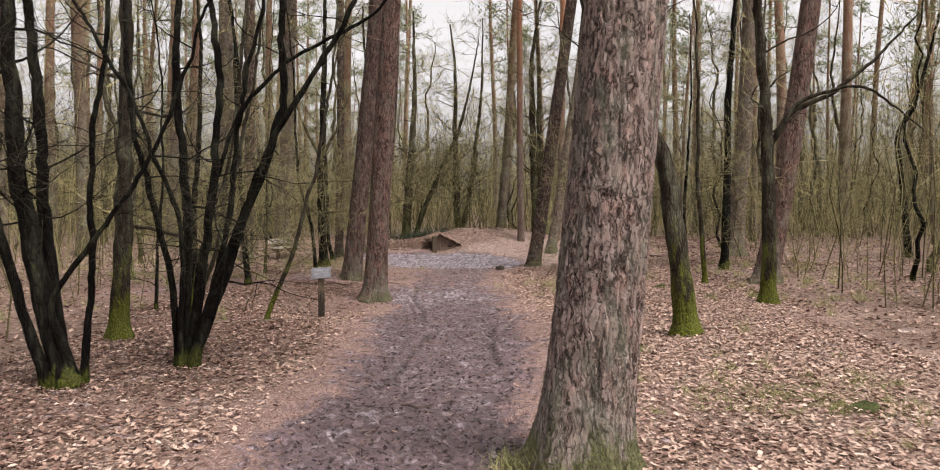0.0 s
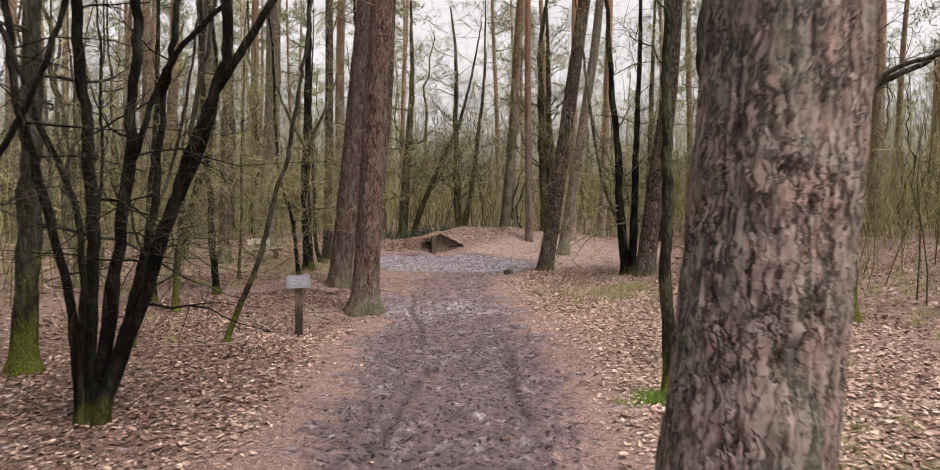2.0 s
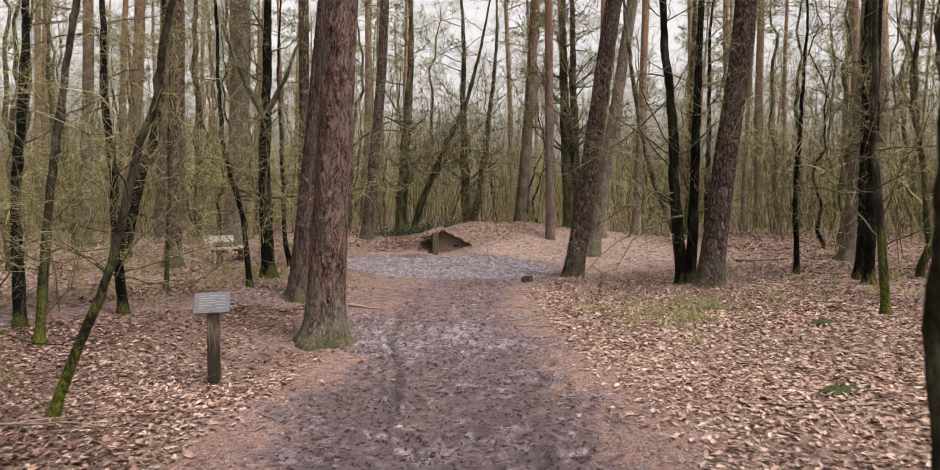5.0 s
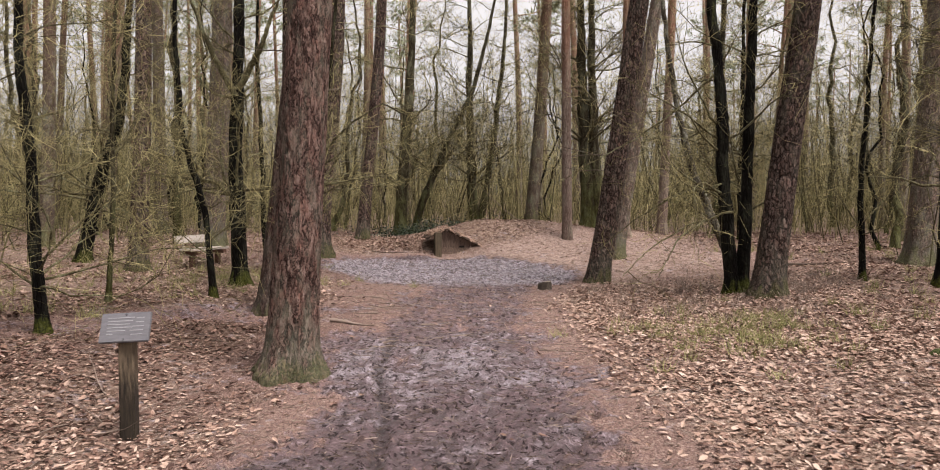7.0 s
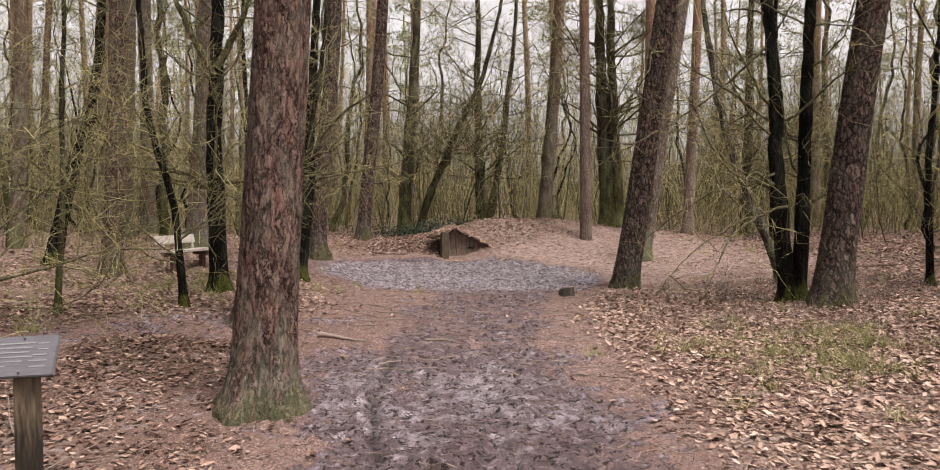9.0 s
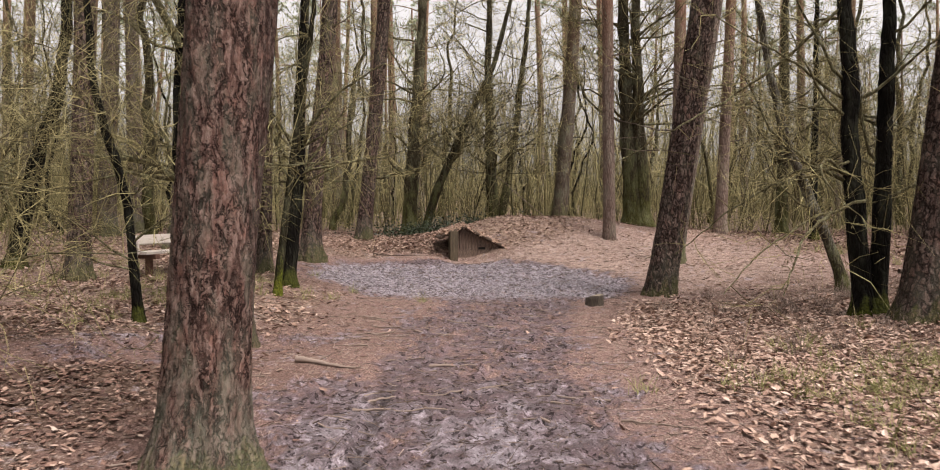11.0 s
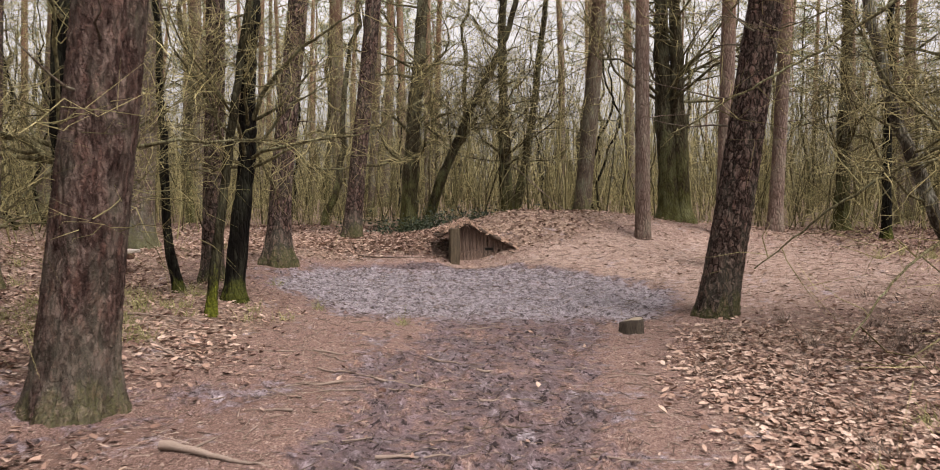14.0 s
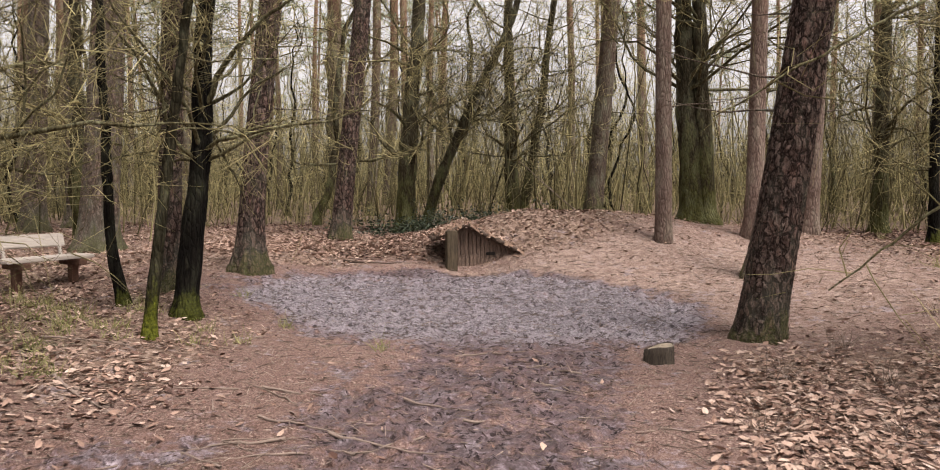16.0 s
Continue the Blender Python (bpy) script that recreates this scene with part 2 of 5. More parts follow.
M_PLANK = plain("grey_plank_wood", (0.018, 0.012, 0.009), (0.27, 0.19, 0.15), scale=18, stretch=(4, 4, 0.3), bumps=0.7)
M_BENCH = plain("bleached_bench_wood", (0.33, 0.29, 0.26), (0.56, 0.51, 0.46), scale=16, stretch=(0.3, 4, 4), bumps=0.4)
M_BENCH_LEG = plain("brown_bench_wood", (0.05, 0.025, 0.018), (0.15, 0.08, 0.055), scale=18, bumps=0.4)
M_BOARD = plain("grey_sign_board", (0.085, 0.082, 0.092), (0.15, 0.146, 0.16), scale=14, bumps=0.2, rough=0.6, stretch=(0.5, 1, 3))
M_LETTER = plain("pale_engraved_lines", (0.20, 0.197, 0.21), (0.27, 0.265, 0.28), scale=30, bumps=0)
M_STUMP_BARK = plain("stump_bark", (0.018, 0.014, 0.011), (0.11, 0.088, 0.068), scale=26, bumps=0.9, stretch=(3, 3, 0.6), dist=0.02)
M_STUMP_TOP = plain("cut_wood", (0.15, 0.12, 0.09), (0.36, 0.30, 0.23), scale=30, bumps=0.5)
M_DARK = plain("near_black_slot_and_bolts", (0.008, 0.007, 0.006), (0.016, 0.014, 0.012), bumps=0)
M_SOIL_LOG = plain("old_log_bark", (0.03, 0.021, 0.016), (0.125, 0.088, 0.068), scale=25, bumps=0.8, stretch=(3, 0.5, 3))


def leaf_material(name, stops, stain):
    m, n, l, b = material(name, 0.75, 0.35)
    geo = n.new("ShaderNodeNewGeometry")
    tc = n.new("ShaderNodeTexCoord")
    c = ramp(n, l, geo.outputs["Random Per Island"], *stops)
    vein = tex_noise(n, l, 90, 3, tc.outputs["Object"])
    c = blend(n, l, span(n, l, vein, 0.35, 0.65, 0.0, 0.35), c, stain)
    l.new(c, b.inputs["Base Color"])
    return m


def stained_post():
    """Weathered post, soaked dark from the soil upwards."""
    m, n, l, b = material("sign_post_wood", 0.85, 0.3)
    p = n.new("ShaderNodeTexCoord").outputs["Object"]
    grain = tex_noise(n, l, 14, 6, p, 0.65, (3, 3, 0.4))
    sx = n.new("ShaderNodeSeparateXYZ")
    l.new(p, sx.inputs[0])
    darkening = span(n, l, arith(n, l, "ADD", sx.outputs[2], arith(n, l, "MULTIPLY", grain, 0.5)), 0.6, 0.85, 1.0, 0.0)
    col = ramp(n, l, grain, (0.3, (0.045, 0.032, 0.022)), (0.7, (0.19, 0.145, 0.10)))
    l.new(blend(n, l, darkening, col, ramp(n, l, grain, (0.3, (0.008, 0.006, 0.005)), (0.7, (0.045, 0.033, 0.022)))), b.inputs["Base Color"])
    bump(n, l, b, grain, 0.7, 0.01)
    return m


M_SIGN_POST = stained_post()
M_LEAF = leaf_material("dry_oak_leaves", ((0.0, (0.09, 0.048, 0.037)), (0.2, (0.25, 0.16, 0.125)), (0.5, (0.36, 0.25, 0.2)), (0.85, (0.44, 0.325, 0.265)), (1.0, (0.52, 0.415, 0.355))), (0.24, 0.14, 0.095))
M_LEAF_DARK = leaf_material("dark_oak_leaves", ((0.0, (0.04, 0.02, 0.016)), (0.3, (0.105, 0.056, 0.043)), (0.6, (0.19, 0.112, 0.086)), (0.88, (0.26, 0.17, 0.134)), (1.0, (0.36, 0.265, 0.215))), (0.09, 0.047, 0.034))


def ground_material():
    m, n, l, b = material("forest_floor", 0.95, 0.3)
    tc = n.new("ShaderNodeTexCoord")
    p = tc.outputs["Object"]
    at = n.new("ShaderNodeAttribute")
    at.attribute_name = "cover"
    sep = n.new("ShaderNodeSeparateColor")
    l.new(at.outputs["Color"], sep.inputs[0])
    mud, litter, wet = sep.outputs[0], sep.outputs[1], sep.outputs[2]
    fine, mid, big = tex_noise(n, l, 70, 8, p, 0.75), tex_noise(n, l, 11, 6, p, 0.65), tex_noise(n, l, 1.6, 4, p)
    needle = ramp(n, l, fine, (0.37, (0.05, 0.028, 0.0245)), (0.5, (0.20, 0.127, 0.109)), (0.62, (0.35, 0.257, 0.225)))
    needle = blend(n, l, span(n, l, big, 0.4, 0.65, 0.0, 0.5), needle, ramp(n, l, mid, (0.3, (0.10, 0.056, 0.047)), (0.7, (0.27, 0.178, 0.15))))
    lump = tex_noise(n, l, 4.5, 5, p, 0.65)
    sand_at = n.new("ShaderNodeAttribute")
    sand_at.attribute_name = "sand"
    sand = ramp(n, l, arith(n, l, "ADD", arith(n, l, "MULTIPLY", fine, 0.6), arith(n, l, "MULTIPLY", mid, 0.4)), (0.39, (0.10, 0.06, 0.048)), (0.5, (0.31, 0.222, 0.186)), (0.6, (0.45, 0.36, 0.315)))
    needle = blend(n, l, span(n, l, arith(n, l, "ADD", sand_at.outputs["Fac"], arith(n, l, "MULTIPLY", arith(n, l, "SUBTRACT", lump, 0.5), 2.0)), 0.25, 0.8), needle, sand)
    vor = n.new("ShaderNodeTexVoronoi")
    vor.inputs["Scale"].default_value = 22
    l.new(p, vor.inputs["Vector"])
    leafy = ramp(n, l, vor.outputs["Color"], (0.1, (0.101, 0.0624, 0.0484)), (0.45, (0.257, 0.176, 0.136)), (0.8, (0.437, 0.328, 0.265)))
    leafy = blend(n, l, span(n, l, fine, 0.35, 0.7, 0.45, 0.0), leafy, (0.05, 0.028, 0.022))
    litter_dark_at = n.new("ShaderNodeAttribute")
    litter_dark_at.attribute_name = "litter_dark"
    leafy = blend(n, l, arith(n, l, "MULTIPLY", litter_dark_at.outputs["Fac"], 0.75), leafy, ramp(n, l, mid, (0.35, (0.03, 0.017, 0.013)), (0.65, (0.12, 0.075, 0.055))))
    needle = blend(n, l, arith(n, l, "MULTIPLY", litter_dark_at.outputs["Fac"], 0.5), needle, ramp(n, l, fine, (0.35, (0.03, 0.017, 0.014)), (0.65, (0.15, 0.088, 0.07))))
    mudc = ramp(n, l, arith(n, l, "ADD", arith(n, l, "MULTIPLY", fine, 0.5), arith(n, l, "MULTIPLY", mid, 0.5)), (0.40, (0.026, 0.0165, 0.019)), (0.5, (0.108, 0.0715, 0.078)), (0.61, (0.21, 0.152, 0.164)))
    edge = arith(n, l, "ADD", arith(n, l, "MULTIPLY", arith(n, l, "SUBTRACT", mid, 0.5), 1.3), arith(n, l, "ADD", arith(n, l, "MULTIPLY", arith(n, l, "SUBTRACT", fine, 0.5), 0.7), arith(n, l, "ADD", arith(n, l, "MULTIPLY", arith(n, l, "SUBTRACT", lump, 0.5), 1.3), arith(n, l, "MULTIPLY", arith(n, l, "SUBTRACT", big, 0.5), 1.0))))
    kl = span(n, l, arith(n, l, "ADD", litter, edge), 0.35, 0.6)
    km = span(n, l, arith(n, l, "ADD", mud, arith(n, l, "MULTIPLY", edge, 1.3)), 0.32, 0.72)
    kw = span(n, l, arith(n, l, "ADD", wet, arith(n, l, "MULTIPLY", edge, 1.3)), 0.2, 0.85)
    col = blend(n, l, kl, needle, leafy)
    col = blend(n, l, km, col, mudc)
    # lilac-grey wet mud, its tone raised to stand in for reflected sky
    silt_sheen = ramp(n, l, arith(n, l, "ADD", arith(n, l, "MULTIPLY", fine, 0.8), arith(n, l, "MULTIPLY", mid, 0.2)), (0.38, (0.11, 0.092, 0.105)), (0.5, (0.275, 0.24, 0.27)), (0.62, (0.43, 0.388, 0.43)))
    col = blend(n, l, arith(n, l, "MULTIPLY", kw, 0.9), col, silt_sheen)
    bits = tex_noise(n, l, 19, 4, p, 0.6)
    dark_spots = arith(n, l, "MULTIPLY", span(n, l, arith(n, l, "ADD", arith(n, l, "MULTIPLY", bits, 0.85), arith(n, l, "MULTIPLY", fine, 0.15)), 0.545, 0.59), km)
    col = blend(n, l, arith(n, l, "MULTIPLY", dark_spots, span(n, l, kw, 0.0, 1.0, 0.9, 0.85)), col, (0.016, 0.011, 0.0115))
    # dark crumbs, strengthened in colour to stand in for shading of small bumps
    crumbs = arith(n, l, "MULTIPLY", span(n, l, tex_noise(n, l, 29, 5, p, 0.75), 0.55, 0.61), span(n, l, kw, 0.0, 1.0, 0.6, 0.3))
    col = blend(n, l, crumbs, col, (0.038, 0.022, 0.019))
    flakes = arith(n, l, "MULTIPLY", span(n, l, tex_noise(n, l, 31, 3, p, 0.6), 0.61, 0.66), span(n, l, km, 0.0, 1.0, 0.6, 0.08))
    col = blend(n, l, flakes, col, (0.44, 0.34, 0.29))
    # wet rut bottoms, with their weak shading deepened by a dark colour
    rut_shade_at = n.new("ShaderNodeAttribute")
    rut_shade_at.attribute_name = "rut"
    col = blend(n, l, arith(n, l, "MULTIPLY", rut_shade_at.outputs["Fac"], span(n, l, mid, 0.4, 0.6, 0.9, 0.45)), col, (0.03, 0.022, 0.023))
    green = arith(n, l, "MULTIPLY", span(n, l, arith(n, l, "ADD", at.outputs["Alpha"], edge), 0.5, 0.8), 0.75)
    col = blend(n, l, green, col, ramp(n, l, fine, (0.3, (0.04, 0.038, 0.014)), (0.7, (0.17, 0.155, 0.065))))
    l.new(col, b.inputs["Base Color"])
    film = arith(n, l, "MULTIPLY", arith(n, l, "MULTIPLY", arith(n, l, "MAXIMUM", kw, 0.45), km), span(n, l, arith(n, l, "ADD", arith(n, l, "MULTIPLY", mid, 0.6), arith(n, l, "MULTIPLY", fine, 0.4)), 0.42, 0.56, 1.0, 0.25))
    film = arith(n, l, "MULTIPLY", film, span(n, l, dark_spots, 0.0, 1.0, 1.0, 0.15))
    l.new(span(n, l, film, 0.0, 0.7, 0.95, 0.12), b.inputs["Roughness"])
    l.new(span(n, l, film, 0.0, 0.8, 0.12, 1.0), b.inputs["Specular IOR Level"])
    hgt = arith(n, l, "ADD", arith(n, l, "MULTIPLY", fine, 0.8), arith(n, l, "MULTIPLY", mid, 0.5))
    hgt = arith(n, l, "MULTIPLY", hgt, span(n, l, film, 0.0, 0.8, 1.0, 0.09))
    bump(n, l, b, arith(n, l, "SUBTRACT", hgt, arith(n, l, "MULTIPLY", dark_spots, 0.5)), 1.0, 0.02)
    return m


M_GROUND = ground_material()
M_GROUND_COVER = plain("leafy_earth", (0.11, 0.062, 0.045), (0.42, 0.29, 0.21), scale=30, bumps=0.9, dist=0.04)

# ---- terrain ----


def ss(a, b, v):
    u = np.clip((np.asarray(v, float) - a) / (b - a), 0, 1)
    return u * u * (3 - 2 * u)


def wob(x, y, s, k):
    """Smooth irregular waves in the plan, about -1 to 1."""
    a = np.sin(x * s + 1.3 * k + 1.7 * np.sin(y * s * 0.7 + k)) + np.sin(y * s * 1.1 + 2.1 * k + 1.4 * np.sin(x * s * 0.8 - k))
    b = np.sin((x + y) * s * 1.9 + k) * np.sin((x - y) * s * 1.6 + 2 * k)
    return 0.35 * a + 0.3 * b


def base_height(x, y):
    x, y = np.asarray(x, float), np.asarray(y, float)
    g = 0.3 * (1 - ss(0, 9, y)) + 0.22 * ss(24, 29, y) + 0.25 * ss(29, 36, y)
    g = g + 0.16 * ss(2.0, 4.5, x) * ss(7, 11, y) * ss(38, 28, y) + 0.18 * ss(-2.9, -4.3, x) * ss(16, 21, y) * ss(38, 28, y)
    g = g + 0.68 * np.exp(-(((x - 0.6) / 3.3) ** 2) - ((y - 31.2) / 2.0) ** 2)
    g = g - 0.17 * np.exp(-(((x + 2.6) / 2.4) ** 2) - ((y - 16.8) / 2.4) ** 2)
    g = g - 0.15 * np.exp(-(((x + 2.9) / 1.0) ** 2) - ((y - 16.0) / 1.3) ** 2)
    g = g + 0.26 * np.exp(-(((x + 0.75) / 0.95) ** 2) - ((y - 30.3) / 0.62) ** 2)
    g = g - 0.2 * np.exp(-(((x + 6.3) / 1.7) ** 2) - ((y - 26.3) / 1.8) ** 2)
    # the pit in front of the dugout's gable
    g = g - 0.24 * np.exp(-(((x + 1.2) / 0.62) ** 2) - ((y - 28.9) / 0.5) ** 2)
    return g


EDGE_Y = (0.0, 6.5, 9.4, 12.5, 14.9, 17.0, 19.3, 21.4, 22.6, 24.4, 25.5, 26.4, 27.3, 28.1, 28.6)
EDGE_L = (-1.4, -1.3, -1.15, -1.33, -1.58, -1.45, -2.1, -1.9, -2.0, -2.1, -2.9, -3.95, -3.95, -3.2, -2.3)
EDGE_R = (0.75, 0.77, 0.93, 1.1, 0.83, 0.7, 0.44, 0.42, 0.42, 0.85, 1.35, 1.5, 1.05, -0.2, -1.4)


def covers(x, y):
    """Mud, leaf litter, wetness and green of the ground at places of the plan."""
    w = wob(x, y, 2.3, 0.4) * 0.18 + wob(x, y, 6.1, 1.4) * 0.08
    left, right = np.interp(y, EDGE_Y, EDGE_L), np.interp(y, EDGE_Y, EDGE_R)
    inside = np.minimum(x - left, right - x) + w
    inside = np.where(y > 28.7, -1.0, inside)
    mud = ss(-0.6, 0.5, inside)
    dry = ss(19.2, 20.2, y + w) * ss(25.2, 24.2, y + w)
    mud = mud * (1 - dry * (0.3 + 0.4 * ss(0.15, 0.5, np.abs(x + 0.55 + w) - 0.6)))
    side = ss(0.9, 0.35, np.abs(y - (21.3 + 0.75 * (x + 2.4)) + w)) * ss(-1.6, -2.2, x) * ss(-9, -6, x)
    mud = np.maximum(mud, 0.45 * side)
    out = np.maximum(-inside, 0)
    clearing = np.exp(-(((x - 1.8) / 4.6) ** 2) - ((y - 27.6) / 3.6) ** 2)
    litter = ss(0.1, 0.9, out + 1.6 * w) * (1 - 0.85 * ss(0.25, 0.75, clearing)) * (1 - 0.8 * side)
    litter = litter * (1 - 0.75 * ss(-3.4, -2.4, x) * ss(16.6, 17.8, y) * ss(0.5, -0.5, x))
    litter = litter * (0.72 + 0.4 * wob(x, y, 1.3, 2.2)).clip(0, 1)
    bank = np.exp(-(((x + 1.7) / 3.0) ** 2) - ((y - 30.8) / 1.7) ** 2)
    litter = np.maximum(litter, 1.0 * ss(0.2, 0.6, bank)).clip(0, 1)
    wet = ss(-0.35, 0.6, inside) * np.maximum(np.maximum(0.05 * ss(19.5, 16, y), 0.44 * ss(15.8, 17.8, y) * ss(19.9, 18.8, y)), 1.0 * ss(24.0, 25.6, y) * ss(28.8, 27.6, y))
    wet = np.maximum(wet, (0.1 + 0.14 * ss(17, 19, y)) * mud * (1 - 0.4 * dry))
    green = 0.2 * np.exp(-(((x - 2.6) / 0.8) ** 2) - ((y - 19.4) / 1.5) ** 2)
    green = np.maximum(green, 0.75 * np.exp(-(((x - 3.4) / 1.5) ** 2) - ((y - 8.8) / 1.1) ** 2))
    green = np.maximum(green, 0.55 * np.exp(-(((x + 4.6) / 1.2) ** 2) - ((y - 23.4) / 1.6) ** 2))
    green = np.maximum(green, 0.5 * ss(4.0, 9.0, np.abs(x)) * (0.5 + 0.5 * wob(x, y, 0.8, 3)))
    green = np.maximum(green, 0.5 * ss(33.0, 36.0, y))
    return mud, litter, wet, green


def sandy(x, y):
    """Trodden pale soil of the clearing round the mound."""
    c = np.exp(-(((x - 1.6) / 4.2) ** 4) - ((y - 28.0) / 3.2) ** 4)
    return 0.75 * c * ss(-3.5, -0.5, x + 0.6 * (y - 27))


def litter_dark(x, y):
    """Where the floor and its fallen leaves are darker."""
    d = 0.8 * ss(-1.3, -2.7, x) * (0.25 + 0.75 * ss(22.5, 19.5, y)) * ss(31, 26, y) + 0.6 * ss(4.2, 6.5, x) + 0.85 * ss(32.0, 35.0, y)
    d = d + 0.65 * np.exp(-(((x + 1.7) / 1.2) ** 2) - ((y - 21.2) / 2.2) ** 2)
    return np.clip(d + 0.34 * wob(x, y, 0.9, 4.0) + 0.16 * wob(x, y, 3.1, 1.0), 0, 1)


RUTS = (((14.0, 16.5, 18.0, 19.9), (-0.62, -0.9, -1.21, -1.3)), ((9.4, 10.2, 12.1, 13.4), (-0.66, -0.59, -0.49, -0.3)), ((10.2, 10.8, 12.0, 13.8), (0.62, 0.585, 0.53, 0.5)))


def rut_depth(x, y):
    """Narrow tyre tracks pressed into the mud."""
    d = np.zeros_like(x)
    for ry, rx in RUTS:
        off = np.abs(x - np.interp(y, ry, rx) + 0.012 * np.sin(y * 7))
        d += ss(ry[0] - 0.1, ry[0] + 0.5, y) * ss(ry[-1] + 0.1, ry[-1] - 0.4, y) * (np.exp(-((off / 0.05) ** 2)) - 0.35 * np.exp(-(((off - 0.1) / 0.04) ** 2)))
    return 0.05 * d


def height(x, y):
    mud, litter, wet, green = covers(np.asarray(x, float), np.asarray(y, float))
    g = base_height(x, y) + 0.02 * wob(x, y, 1.7, 0.2) - 0.05 * mud + 0.03 * litter
    churn = wob(x, y, 9.0, 0.9) * 0.014 + wob(x, y, 21.0, 2.2) * 0.016 + wob(x, y, 43.0, 5.1) * 0.009
    return g + churn * (0.35 + 0.9 * mud)


def gz(x, y):
    return float(height(np.array([x]), np.array([y]))[0])


def graded(a, b, step, far, grow):
    mid = list(np.arange(a, b, step))
    out, s, v = [], step, a
    while v > -far:
        s *= grow
        v -= s
        out.append(v)
    out2, s, v = [], step, mid[-1]
    while v < far:
        s *= grow
        v += s
        out2.append(v)
    return np.array(out[::-1] + mid + out2)


def build_ground():
    xs, ys = graded(-4.4, 2.0, 0.04, 900, 1.12), graded(5.0, 29.5, 0.052, 900, 1.12)
    gx, gy = np.meshgrid(xs, ys)
    x, y = gx.ravel(), gy.ravel()
    z = height(x, y) - rut_depth(x, y)
    far = ss(25, 60, np.hypot(x, y - 20))
    z = z * (1 - far) + far * (0.5 + 0.15 * wob(x, y, 0.12, 1))
    nx, ny = len(xs), len(ys)
    z = z.reshape(ny, nx)
    gen = np.random.default_rng(12)
    soft = covers(x, y)[0].reshape(ny, nx)
    for _ in range(2600):
        fx, fy = gen.uniform(-4.2, 1.4), gen.uniform(5.2, 28.5)
        i0, j0 = np.searchsorted(ys, fy), np.searchsorted(xs, fx)
        if soft[i0, j0] < 0.35:
            continue
        a, b = slice(i0 - 5, i0 + 6), slice(j0 - 6, j0 + 7)
        t_ = gen.uniform(-0.6, 0.6)
        du, dv = gx[a, b] - fx, gy[a, b] - fy
        u, v = du * math.cos(t_) + dv * math.sin(t_), dv * math.cos(t_) - du * math.sin(t_)
        q = (u / 0.06) ** 2 + (v / gen.uniform(0.07, 0.14)) ** 2
        dep = gen.uniform(0.012, 0.04)
        z[a, b] += -dep * np.exp(-q * q) + 0.5 * dep * np.exp(-((q - 1.9) ** 2))
    z = z.ravel()
    i = (np.arange(ny - 1)[:, None] * nx + np.arange(nx - 1)[None]).ravel()
    faces = np.stack([i, i + 1, i + 1 + nx, i + nx], 1)
    me = bpy.data.meshes.new("ground")
    fill(me, np.stack([x, y, z], 1), faces)
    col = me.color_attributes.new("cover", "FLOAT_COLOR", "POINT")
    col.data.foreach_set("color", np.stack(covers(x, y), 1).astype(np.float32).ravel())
    darkening = me.attributes.new("litter_dark", "FLOAT", "POINT")
    darkening.data.foreach_set("value", litter_dark(x, y).astype(np.float32))
    pressed = me.attributes.new("rut", "FLOAT", "POINT")
    pressed.data.foreach_set("value", np.clip(rut_depth(x, y) / 0.05, 0, 1).astype(np.float32))
    pale = me.attributes.new("sand", "FLOAT", "POINT")
    pale.data.foreach_set("value", sandy(x, y).astype(np.float32))
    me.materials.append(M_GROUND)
    return tagged(new("ground", me), "muddy forest floor with brown leaf litter and pine needles", "ground", kind="structure")


def fill(me, verts, faces, smooth=True):
    """Writes vertices and faces (all of one corner count) into a mesh."""
    verts, faces = np.asarray(verts, np.float32), np.asarray(faces, np.int32)
    k = faces.shape[1]
    me.vertices.add(len(verts))
    me.vertices.foreach_set("co", verts.ravel())
    me.loops.add(faces.size)
    me.loops.foreach_set("vertex_index", faces.ravel())
    me.polygons.add(len(faces))
    me.polygons.foreach_set("loop_start", np.arange(0, faces.size, k, dtype=np.int32))
    me.polygons.foreach_set("use_smooth", np.full(len(faces), smooth))
    me.update(calc_edges=True)
    me.validate()


